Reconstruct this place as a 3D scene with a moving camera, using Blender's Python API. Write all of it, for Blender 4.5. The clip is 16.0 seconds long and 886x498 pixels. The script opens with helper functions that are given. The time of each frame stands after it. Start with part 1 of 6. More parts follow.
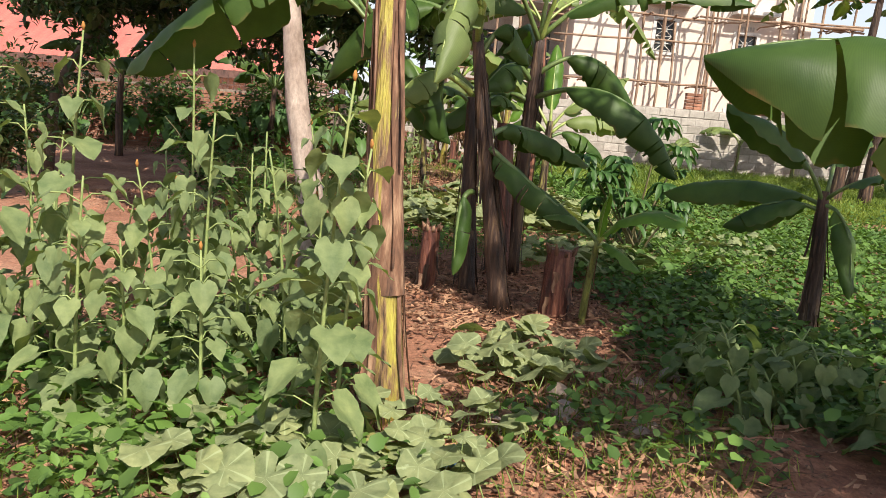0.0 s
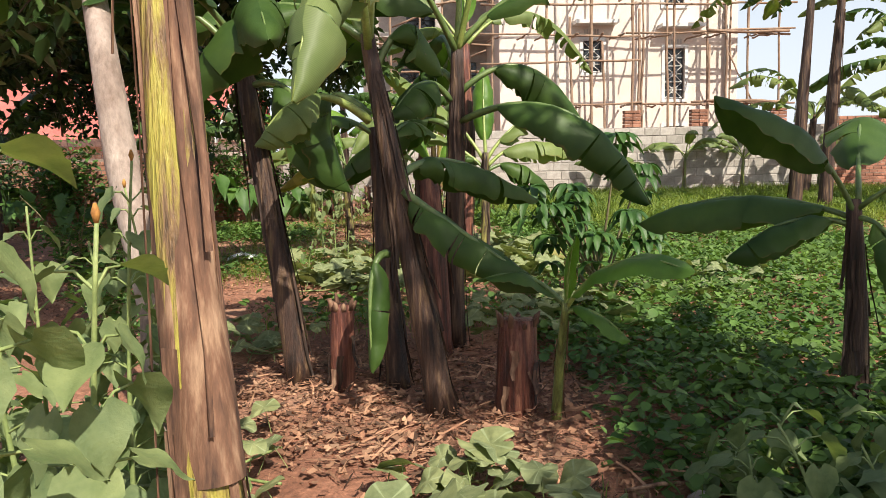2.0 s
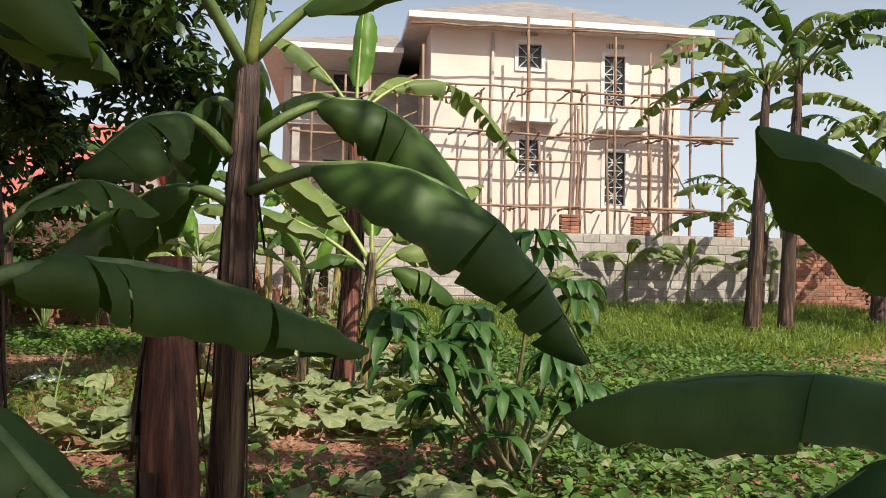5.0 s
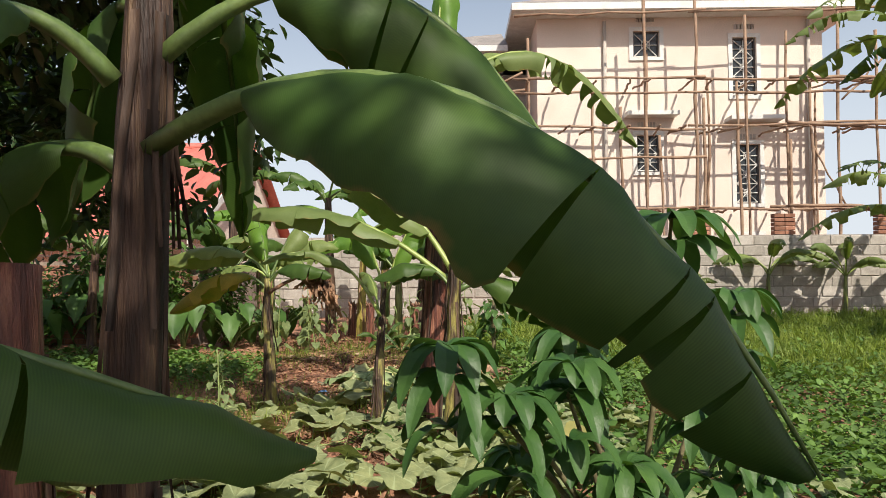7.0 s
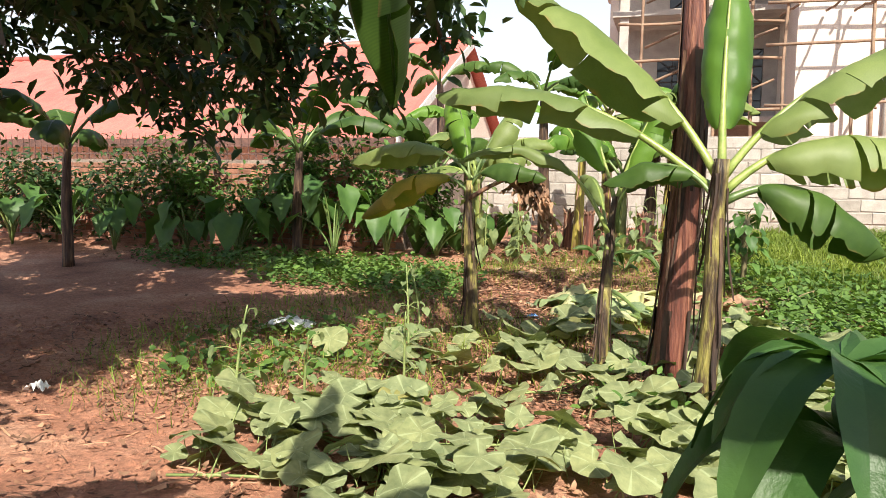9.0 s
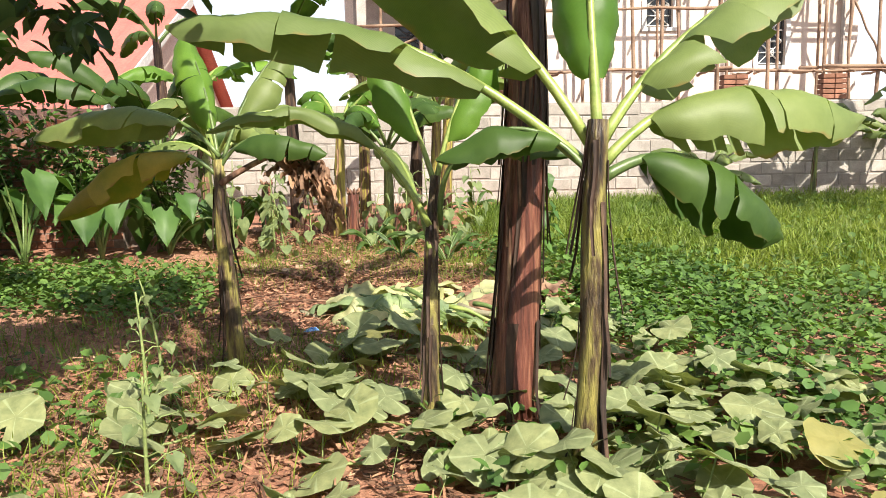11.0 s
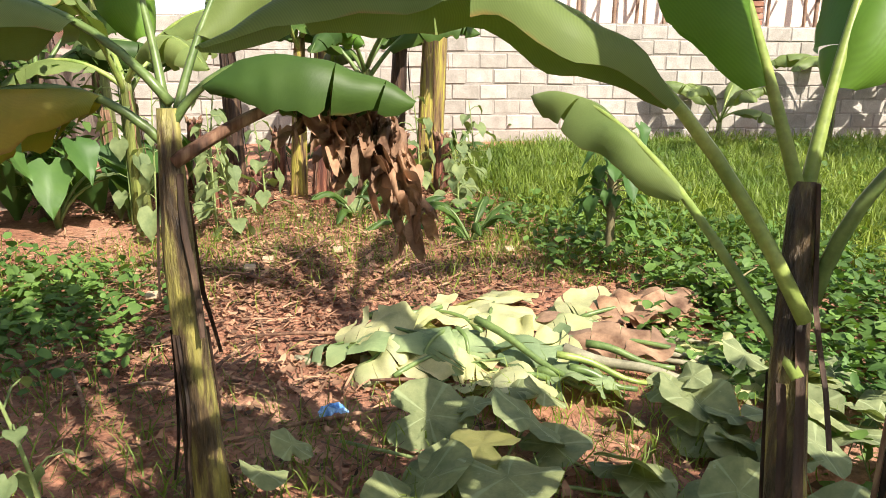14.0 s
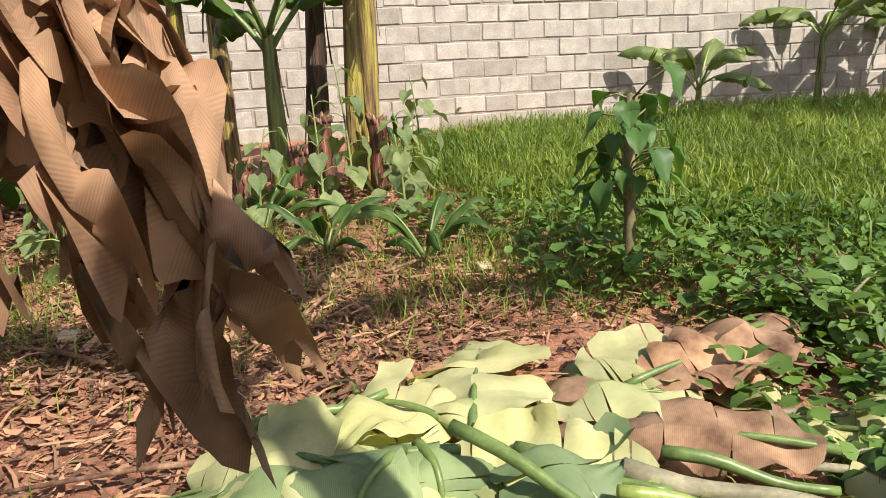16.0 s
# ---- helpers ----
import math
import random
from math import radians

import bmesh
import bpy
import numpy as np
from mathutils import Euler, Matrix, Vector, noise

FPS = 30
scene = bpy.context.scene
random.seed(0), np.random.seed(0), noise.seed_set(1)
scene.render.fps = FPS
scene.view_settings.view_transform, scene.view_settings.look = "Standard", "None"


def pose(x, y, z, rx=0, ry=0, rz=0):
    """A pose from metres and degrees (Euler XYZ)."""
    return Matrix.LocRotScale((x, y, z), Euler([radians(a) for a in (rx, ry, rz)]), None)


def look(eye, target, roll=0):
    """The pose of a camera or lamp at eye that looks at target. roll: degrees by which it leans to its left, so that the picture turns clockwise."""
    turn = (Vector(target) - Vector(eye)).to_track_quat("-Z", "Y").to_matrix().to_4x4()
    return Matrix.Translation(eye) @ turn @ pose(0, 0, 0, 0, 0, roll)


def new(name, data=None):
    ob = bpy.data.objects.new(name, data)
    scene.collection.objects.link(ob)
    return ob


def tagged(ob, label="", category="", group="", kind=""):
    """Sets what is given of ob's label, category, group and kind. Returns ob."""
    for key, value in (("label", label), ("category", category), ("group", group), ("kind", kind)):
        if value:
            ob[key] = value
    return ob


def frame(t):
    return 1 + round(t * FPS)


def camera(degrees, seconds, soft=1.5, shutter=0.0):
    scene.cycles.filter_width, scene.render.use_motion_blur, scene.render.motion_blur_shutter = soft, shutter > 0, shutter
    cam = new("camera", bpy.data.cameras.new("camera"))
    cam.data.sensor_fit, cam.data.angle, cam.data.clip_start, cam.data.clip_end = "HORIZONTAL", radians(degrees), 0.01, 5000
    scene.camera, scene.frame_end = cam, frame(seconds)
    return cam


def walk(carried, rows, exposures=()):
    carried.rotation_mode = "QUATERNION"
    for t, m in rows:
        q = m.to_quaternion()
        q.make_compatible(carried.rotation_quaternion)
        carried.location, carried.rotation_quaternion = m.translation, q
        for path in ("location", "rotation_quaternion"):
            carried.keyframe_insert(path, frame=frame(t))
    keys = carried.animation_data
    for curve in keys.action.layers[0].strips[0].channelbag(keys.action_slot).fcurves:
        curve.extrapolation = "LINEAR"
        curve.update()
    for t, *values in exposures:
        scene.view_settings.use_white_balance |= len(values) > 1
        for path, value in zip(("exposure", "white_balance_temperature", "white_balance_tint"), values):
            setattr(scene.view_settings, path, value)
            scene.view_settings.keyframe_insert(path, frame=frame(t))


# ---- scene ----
EXPO = [(0.0, 0.56), (2.5, 0.5), (6.0, 0.24), (7.4, 0.38), (8.0, 0.76), (9.0, 0.92), (10.5, 0.93), (12.5, 1.02), (13.5, 1.08), (14.5, 0.92), (15.5, 0.68), (16.0, 0.62)]
cam = camera(62.0, 16.0, soft=0.8)
# seconds, eye x y z, yaw, pitch, lean to the right
ROWS = [
    (0.0, 0.000, 0.000, 1.506, 0.00, -10.06, -4.91),
    (0.5, 0.113, 0.326, 1.494, 1.66, -12.50, -3.86),
    (1.0, 0.177, 0.732, 1.466, -1.23, -12.35, -2.62),
    (1.5, 0.204, 1.153, 1.453, -1.22, -6.85, -0.19),
    (2.0, 0.254, 1.620, 1.453, -3.61, -6.56, 1.37),
    (2.5, 0.414, 2.137, 1.513, -8.53, -4.49, 0.92),
    (3.0, 0.558, 2.601, 1.517, -8.07, -1.20, -1.07),
    (3.5, 0.675, 3.073, 1.554, -8.07, -1.50, -2.02),
    (3.7, 0.717, 3.257, 1.556, -9.63, 0.07, -1.73),
    (5.8, 1.431, 4.744, 1.463, -5.08, 1.22, -0.76),
    (6.0, 1.478, 4.892, 1.464, -1.88, 1.06, -2.72),
    (6.5, 1.541, 5.261, 1.466, 1.05, -0.53, -1.22),
    (7.0, 1.515, 5.665, 1.473, 0.92, 2.05, 0.31),
    (7.5, 1.495, 6.069, 1.500, 6.26, 2.02, -0.70),
    (8.0, 1.483, 6.452, 1.506, 9.56, -0.56, -0.42),
    (8.5, 1.386, 6.804, 1.475, 13.18, -2.92, -0.11),
    (9.0, 1.257, 7.158, 1.461, 17.30, -5.43, -0.76),
    (9.5, 1.140, 7.588, 1.447, 16.64, -5.18, -0.14),
    (10.0, 1.071, 8.013, 1.434, 9.55, -8.51, -0.21),
    (10.2, 1.034, 8.176, 1.433, 5.64, -6.89, 0.44),
    (12.3, 0.048, 9.543, 1.559, -6.73, -12.86, -0.01),
    (12.5, 0.018, 9.749, 1.559, -6.35, -13.86, -0.22),
    (13.0, -0.045, 10.350, 1.563, -8.86, -9.28, -1.38),
    (13.5, -0.119, 10.829, 1.572, -10.44, -12.80, -0.18),
    (14.0, -0.118, 11.295, 1.554, -10.57, -13.32, -0.41),
    (14.5, -0.014, 11.741, 1.499, -11.07, -12.28, 1.13),
    (15.0, 0.043, 12.128, 1.414, -11.66, -15.39, 1.34),
    (15.5, 0.131, 12.548, 1.338, -11.84, -13.50, 2.73),
    (16.0, 0.263, 13.035, 1.251, -14.33, -13.38, 3.16),
]
walk(cam, [(t, pose(x, y, z, 0, 0, yaw) @ pose(0, 0, 0, 90 + pitch, 0, 0) @ pose(0, 0, 0, 0, 0, -lean)) for t, x, y, z, yaw, pitch, lean in ROWS],
     exposures=EXPO)


# ---- world and sun ----
SUN_DIR = Vector((0.41, -0.9, 0.98)).normalized()
world = bpy.data.worlds.new("sky")
scene.world = world
world.use_nodes = True
wn = world.node_tree
sky = wn.nodes.new("ShaderNodeTexSky")
sky.sky_type, sky.sun_disc = "NISHITA", False
sky.sun_elevation = math.asin(SUN_DIR.z)
sky.sun_rotation = math.atan2(SUN_DIR.x, SUN_DIR.y)
sky.air_density, sky.dust_density, sky.ozone_density = 1.0, 2.5, 0.6
wn.nodes["Background"].inputs["Strength"].default_value = 0.1
# pale haze all round the horizon, thinning upwards
up = wn.nodes.new("ShaderNodeSeparateXYZ")
wn.links.new(wn.nodes.new("ShaderNodeTexCoord").outputs["Generated"], up.inputs[0])
thin = wn.nodes.new("ShaderNodeMapRange")
thin.interpolation_type = "SMOOTHSTEP"
wn.links.new(up.outputs[2], thin.inputs["Value"])
for socket, value in (("From Min", 0.0), ("From Max", 0.6), ("To Min", 0.92), ("To Max", 0.0)):
    thin.inputs[socket].default_value = value
haze = wn.nodes.new("ShaderNodeMix")
haze.data_type = "RGBA"
wn.links.new(thin.outputs[0], haze.inputs[0])
wn.links.new(sky.outputs[0], haze.inputs[6])
haze.inputs[7].default_value = (6.6, 7.1, 7.7, 1)
wn.links.new(haze.outputs[2], wn.nodes["Background"].inputs["Color"])
sun = new("sun", bpy.data.lights.new("sun", "SUN"))
sun.data.energy, sun.data.angle, sun.data.color = 5.0, radians(0.53), (1.0, 0.92, 0.79)
sun.matrix_world = look(SUN_DIR * 60, (0, 0, 0))

# ---- materials ----
def nodes_of(name):
    m = bpy.data.materials.new(name)
    m.use_nodes = True
    return m, m.node_tree.nodes, m.node_tree.links


def ramp(nt, fac, stops):
    r = nt.nodes.new("ShaderNodeValToRGB")
    e = r.color_ramp.elements
    while len(e) < len(stops):
        e.new(0.5)
    for el, (p, c) in zip(e, stops):
        el.position, el.color = p, (*c, 1)
    nt.links.new(fac, r.inputs[0])
    return r.outputs[0]


def noise_tex(nt, vec, scale, detail=4.0, rough=0.55, stretch=None):
    if stretch:
        mp = nt.nodes.new("ShaderNodeMapping")
        mp.inputs["Scale"].default_value = stretch
        nt.links.new(vec, mp.inputs["Vector"])
        vec = mp.outputs[0]
    n = nt.nodes.new("ShaderNodeTexNoise")
    n.inputs["Scale"].default_value, n.inputs["Detail"].default_value, n.inputs["Roughness"].default_value = scale, detail, rough
    nt.links.new(vec, n.inputs["Vector"])
    return n.outputs["Fac"]


def mixed(nt, fac, a, b, kind="MIX"):
    m = nt.nodes.new("ShaderNodeMix")
    m.data_type, m.blend_type = "RGBA", kind
    for sock, v in ((m.inputs[0], fac), (m.inputs[6], a), (m.inputs[7], b)):
        if hasattr(v, "links"):
            nt.links.new(v, sock)
        elif isinstance(v, tuple):
            sock.default_value = (*v, 1)
        else:
            sock.default_value = v
    return m.outputs[2]


def bumped(nt, height, strength, distance, bsdf):
    b = nt.nodes.new("ShaderNodeBump")
    b.inputs["Strength"].default_value, b.inputs["Distance"].default_value = strength, distance
    nt.links.new(height, b.inputs["Height"])
    nt.links.new(b.outputs[0], bsdf.inputs["Normal"])


def surface(name, stops, scale=6.0, rough=0.8, bump=0.3, dist=0.01, fine=40.0, stretch=None, vary=0.0, metal=0.0, island=False, coarse=None):
    """Two scales of noise through a colour ramp, with fine relief; vary: lightness from piece to piece."""
    m, n, l = nodes_of(name)
    nt, bsdf = m.node_tree, n["Principled BSDF"]
    geo = n.new("ShaderNodeTexCoord").outputs["Object"]
    if coarse != "object":
        geo = n.new("ShaderNodeNewGeometry").outputs["Position"]
    a = noise_tex(nt, geo, scale, 5, 0.6, stretch)
    b = noise_tex(nt, geo, fine, 4, 0.6, stretch)
    col = ramp(nt, a, stops)
    col = mixed(nt, 0.5, col, ramp(nt, b, [(0.3, (0.55, 0.55, 0.55)), (0.7, (1.25, 1.25, 1.25))]), "MULTIPLY")
    if vary:
        if island:
            rnd = n.new("ShaderNodeNewGeometry").outputs["Random Per Island"]
        else:
            rnd = n.new("ShaderNodeObjectInfo").outputs["Random"]
        lo, hi = 1 - vary, 1 + vary * 0.6
        col = mixed(nt, 1.0, col, ramp(nt, rnd, [(0, (lo, lo, lo * 0.97)), (1, (hi, hi, hi))]), "MULTIPLY")
    l.new(col, bsdf.inputs["Base Color"])
    bsdf.inputs["Roughness"].default_value, bsdf.inputs["Metallic"].default_value = rough, metal
    if bump:
        bumped(nt, b, bump, dist, bsdf)
    return m


def foliage(name, dark, light, rough=0.45, through_light=0.3, glow=(1.25, 1.3, 0.5), patch=3.0, vary=0.25, veins=0.0, edge=None, back=None, spots=None):
    """A leaf: gloss above, daylight through it. veins: ribs across the blade, by its own u, v."""
    m, n, l = nodes_of(name)
    nt, bsdf = m.node_tree, n["Principled BSDF"]
    pos = n.new("ShaderNodeNewGeometry")
    a = noise_tex(nt, pos.outputs["Position"], patch, 4, 0.6)
    col = ramp(nt, a, [(0.3, dark), (0.72, light)])
    rnd = pos.outputs["Random Per Island"]
    rnd2 = n.new("ShaderNodeObjectInfo").outputs["Random"]
    lo, hi = 1 - vary, 1 + vary
    col = mixed(nt, 1.0, col, ramp(nt, rnd, [(0, (lo, lo, lo)), (1, (hi * 1.05, hi, hi * 0.9))]), "MULTIPLY")
    col = mixed(nt, 1.0, col, ramp(nt, rnd2, [(0, (0.85, 0.88, 0.9)), (1, (1.12, 1.08, 1.0))]), "MULTIPLY")
    if spots:
        sp = noise_tex(nt, pos.outputs["Position"], 22.0, 3, 0.6)
        col = mixed(nt, ramp(nt, sp, [(0.66, (0, 0, 0)), (0.74, (1, 1, 1))]), col, spots)
    if veins:
        uv = n.new("ShaderNodeUVMap").outputs[0]
        sep = n.new("ShaderNodeSeparateXYZ")
        l.new(uv, sep.inputs[0])
        if edge:
            ab = n.new("ShaderNodeMath")
            ab.operation = "ABSOLUTE"
            l.new(sep.outputs[1], ab.inputs[0])
            wob = n.new("ShaderNodeMath")
            wob.operation = "MULTIPLY_ADD"
            l.new(noise_tex(nt, pos.outputs["Position"], 9.0), wob.inputs[0])
            wob.inputs[1].default_value = 0.22
            sc = n.new("ShaderNodeMath")
            sc.operation = "MULTIPLY"
            sc.inputs[1].default_value = 0.83
            l.new(ab.outputs[0], sc.inputs[0])
            l.new(sc.outputs[0], wob.inputs[2])
            col = mixed(nt, ramp(nt, wob.outputs[0], [(0.92, (0, 0, 0)), (0.99, (1, 1, 1))]), col, edge)
        wv = n.new("ShaderNodeTexWave")
        wv.inputs["Scale"].default_value = veins
        wv.inputs["Distortion"].default_value = 0.6
        cmb = n.new("ShaderNodeCombineXYZ")
        l.new(sep.outputs[0], cmb.inputs[0])
        l.new(cmb.outputs[0], wv.inputs["Vector"])
        col = mixed(nt, 0.14, col, ramp(nt, wv.outputs["Fac"], [(0.2, (0.5, 0.5, 0.5)), (0.8, (1.6, 1.6, 1.4))]), "MULTIPLY")
        und = mixed(nt, 0.94, wv.outputs["Fac"], noise_tex(nt, pos.outputs["Position"], 14.0, 5, 0.6))
        bumped(nt, und, 0.14, 0.01, bsdf)
    else:
        bumped(nt, noise_tex(nt, pos.outputs["Position"], patch * 6, 4, 0.6), 0.35, 0.01, bsdf)
    l.new(col, bsdf.inputs["Base Color"])
    bsdf.inputs["Roughness"].default_value = rough
    bsdf.inputs["Specular IOR Level"].default_value = 0.35
    tr = n.new("ShaderNodeBsdfTranslucent")
    l.new(mixed(nt, 1.0, col, glow, "MULTIPLY"), tr.inputs["Color"])
    mx = n.new("ShaderNodeMixShader")
    mx.inputs[0].default_value = through_light
    l.new(bsdf.outputs[0], mx.inputs[1])
    l.new(tr.outputs[0], mx.inputs[2])
    l.new(mx.outputs[0], n["Material Output"].inputs[0])
    return m


M = {}
# grown leaf, its colour darkened to the tone it has in shade
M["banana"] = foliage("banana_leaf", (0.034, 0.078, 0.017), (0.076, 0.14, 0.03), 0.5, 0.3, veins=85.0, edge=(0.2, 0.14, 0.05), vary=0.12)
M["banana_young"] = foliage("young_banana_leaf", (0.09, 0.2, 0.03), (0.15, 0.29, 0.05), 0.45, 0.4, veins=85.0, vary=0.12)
# the same leaf paler: the sun on it is put into the colour
M["banana_sunlit"] = foliage("sunlit_banana_leaf", (0.12, 0.18, 0.055), (0.2, 0.265, 0.1), 0.5, 0.3, veins=85.0, edge=(0.25, 0.16, 0.05), vary=0.12)
M["banana_yellow"] = foliage("yellowing_leaf", (0.16, 0.2, 0.03), (0.4, 0.3, 0.06), 0.5, 0.35, veins=85.0, edge=(0.2, 0.09, 0.03), vary=0.2)
M["dry"] = foliage("dry_leaf", (0.1, 0.05, 0.034), (0.5, 0.33, 0.235), 0.85, 0.2, (1.1, 0.95, 0.7), 7.0, 0.25, veins=45.0)
M["cut_pale"] = foliage("pale_wilted_leaf", (0.36, 0.4, 0.2), (0.6, 0.6, 0.37), 0.6, 0.25, veins=70.0, patch=5.0, vary=0.12)
M["cut_green"] = foliage("grey_green_wilted_leaf", (0.13, 0.2, 0.1), (0.28, 0.36, 0.2), 0.6, 0.2, veins=70.0, patch=5.0, vary=0.15)
M["stalk_grey"] = surface("drying_stalk", [(0.3, (0.16, 0.15, 0.09)), (0.7, (0.34, 0.31, 0.21))], 9, 0.7, 0.5, 0.006, 50)
M["cut"] = foliage("wilted_cut_leaf", (0.24, 0.27, 0.13), (0.54, 0.53, 0.33), 0.6, 0.2, veins=70.0, patch=5.0, vary=0.2)
M["pumpkin"] = foliage("pumpkin_leaf", (0.145, 0.185, 0.09), (0.275, 0.315, 0.165), 0.75, 0.22, patch=14.0, vary=0.25, spots=(0.3, 0.35, 0.2))
M["pumpkin_old"] = foliage("yellow_pumpkin_leaf", (0.22, 0.23, 0.08), (0.33, 0.31, 0.12), 0.6, 0.3, patch=9.0)
M["heart"] = foliage("nettle_leaf", (0.11, 0.165, 0.075), (0.23, 0.29, 0.14), 0.65, 0.3, patch=12.0, vary=0.25)
M["mango"] = foliage("mango_leaf", (0.03, 0.085, 0.025), (0.07, 0.15, 0.04), 0.45, 0.25, patch=5.0, vary=0.25)
M["tree"] = foliage("tree_leaf", (0.022, 0.05, 0.018), (0.06, 0.11, 0.035), 0.4, 0.2, patch=2.0, vary=0.35)
M["shrub"] = foliage("shrub_leaf", (0.04, 0.1, 0.03), (0.1, 0.2, 0.05), 0.5, 0.28, patch=2.0, vary=0.35)
M["weed"] = foliage("weed_leaf", (0.05, 0.12, 0.03), (0.14, 0.24, 0.06), 0.55, 0.28, patch=1.2, vary=0.35)
M["grass"] = foliage("grass_blade", (0.09, 0.16, 0.027), (0.23, 0.3, 0.06), 0.5, 0.35, patch=0.8, vary=0.35)
M["litter"] = foliage("leaf_litter", (0.14, 0.062, 0.04), (0.44, 0.275, 0.19), 0.85, 0.1, (1, 0.9, 0.7), 3.0, 0.7)
M["flower"] = surface("dry_flower_head", [(0.3, (0.3, 0.13, 0.03)), (0.7, (0.5, 0.25, 0.06))], 20)
M["stem_yellow"] = surface("yellow_green_pseudostem", [(0.32, (0.03, 0.02, 0.012)), (0.42, (0.2, 0.12, 0.06)), (0.55, (0.36, 0.3, 0.06)), (0.7, (0.46, 0.42, 0.08))], 26, 0.5, 0.9, 0.02, 70, (1, 1, 0.07))
M["stem_dark"] = surface("dark_pseudostem", [(0.3, (0.012, 0.008, 0.006)), (0.5, (0.06, 0.03, 0.02)), (0.66, (0.18, 0.11, 0.06)), (0.78, (0.2, 0.19, 0.07))], 26, 0.6, 0.9, 0.02, 70, (1, 1, 0.07))
M["stem_red"] = surface("red_brown_pseudostem", [(0.3, (0.025, 0.012, 0.01)), (0.5, (0.14, 0.045, 0.03)), (0.68, (0.34, 0.15, 0.09)), (0.8, (0.45, 0.28, 0.17))], 26, 0.5, 0.9, 0.02, 70, (1, 1, 0.07))
M["stem_green"] = surface("green_pseudostem", [(0.3, (0.03, 0.02, 0.015)), (0.45, (0.13, 0.15, 0.04)), (0.7, (0.28, 0.32, 0.08))], 26, 0.45, 0.9, 0.02, 70, (1, 1, 0.07))
M["stem_mottled"] = surface("mottled_pseudostem", [(0.36, (0.015, 0.01, 0.007)), (0.48, (0.09, 0.06, 0.03)), (0.58, (0.24, 0.21, 0.06)), (0.72, (0.36, 0.31, 0.08))], 20, 0.5, 0.9, 0.02, 70, (1, 1, 0.16))
M["sheath"] = surface("dry_sheath", [(0.3, (0.04, 0.02, 0.014)), (0.5, (0.17, 0.085, 0.05)), (0.7, (0.42, 0.27, 0.17))], 20, 0.8, 0.6, 0.01, 50, (1, 1, 0.15))
M["sheath_dark"] = surface("dark_dry_sheath", [(0.3, (0.012, 0.008, 0.006)), (0.55, (0.06, 0.032, 0.02)), (0.75, (0.19, 0.12, 0.075))], 20, 0.75, 0.6, 0.01, 50, (1, 1, 0.15))
M["log"] = surface("dry_banana_log", [(0.3, (0.12, 0.06, 0.035)), (0.55, (0.3, 0.17, 0.1)), (0.75, (0.5, 0.36, 0.24))], 9, 0.85, 0.7, 0.01, 45)
M["petiole"] = surface("petiole", [(0.3, (0.16, 0.24, 0.05)), (0.7, (0.34, 0.4, 0.11))], 8, 0.4, 0.15, 0.004, 60)
M["petiole_dark"] = surface("dark_petiole", [(0.3, (0.07, 0.12, 0.035)), (0.7, (0.17, 0.24, 0.07))], 8, 0.4, 0.15, 0.004, 60)
M["bark"] = surface("grey_bark", [(0.3, (0.2, 0.14, 0.11)), (0.6, (0.4, 0.32, 0.27)), (0.75, (0.5, 0.42, 0.36))], 7, 0.85, 0.6, 0.012, 45, (1, 1, 0.5))
M["bark_dark"] = surface("dark_bark", [(0.3, (0.05, 0.035, 0.025)), (0.7, (0.15, 0.11, 0.08))], 7, 0.9, 0.6, 0.012, 45, (1, 1, 0.5))
M["twig"] = surface("twig", [(0.3, (0.12, 0.1, 0.05)), (0.7, (0.26, 0.22, 0.11))], 12, 0.8)
M["green_stalk"] = surface("green_stalk", [(0.3, (0.14, 0.2, 0.06)), (0.7, (0.3, 0.36, 0.13))], 12, 0.6)
M["block"] = surface("concrete_block", [(0.3, (0.31, 0.28, 0.25)), (0.7, (0.47, 0.43, 0.39))], 5, 0.9, 0.7, 0.006, 70, vary=0.22)
M["mortar"] = surface("mortar", [(0.3, (0.26, 0.235, 0.21)), (0.7, (0.38, 0.345, 0.31))], 9, 0.95, 0.6, 0.01, 60)
M["brick"] = surface("clay_brick", [(0.3, (0.2, 0.085, 0.055)), (0.7, (0.42, 0.2, 0.13))], 4, 0.9, 0.5, 0.006, 60, vary=0.35, island=True)
M["brick_mortar"] = surface("brick_mortar", [(0.3, (0.16, 0.12, 0.1)), (0.7, (0.32, 0.25, 0.2))], 9, 0.95)
M["plaster"] = surface("cream_plaster", [(0.3, (0.63, 0.54, 0.47)), (0.7, (0.75, 0.66, 0.585))], 0.7, 0.9, 0.25, 0.006, 30)
M["concrete"] = surface("bare_concrete", [(0.3, (0.34, 0.31, 0.28)), (0.7, (0.5, 0.46, 0.42))], 3, 0.9, 0.4, 0.006, 40)
M["pole"] = surface("scaffold_pole", [(0.3, (0.17, 0.1, 0.065)), (0.7, (0.36, 0.25, 0.17))], 3, 0.85, 0.4, 0.01, 30)
M["frame_dark"] = surface("dark_window_frame", [(0.3, (0.05, 0.045, 0.045)), (0.7, (0.1, 0.09, 0.09))], 5, 0.5, 0.0)
M["steel_white"] = surface("pale_painted_steel", [(0.3, (0.55, 0.55, 0.53)), (0.7, (0.7, 0.7, 0.68))], 5, 0.5, 0.0)
M["roof_red"] = surface("red_roof_sheet", [(0.3, (0.46, 0.12, 0.095)), (0.7, (0.58, 0.18, 0.14))], 0.8, 0.55, 0.15, 0.01, 18)
M["roof_grey"] = surface("grey_roof_tile", [(0.3, (0.2, 0.18, 0.17)), (0.7, (0.34, 0.31, 0.29))], 2.0, 0.8, 0.3, 0.02, 15)
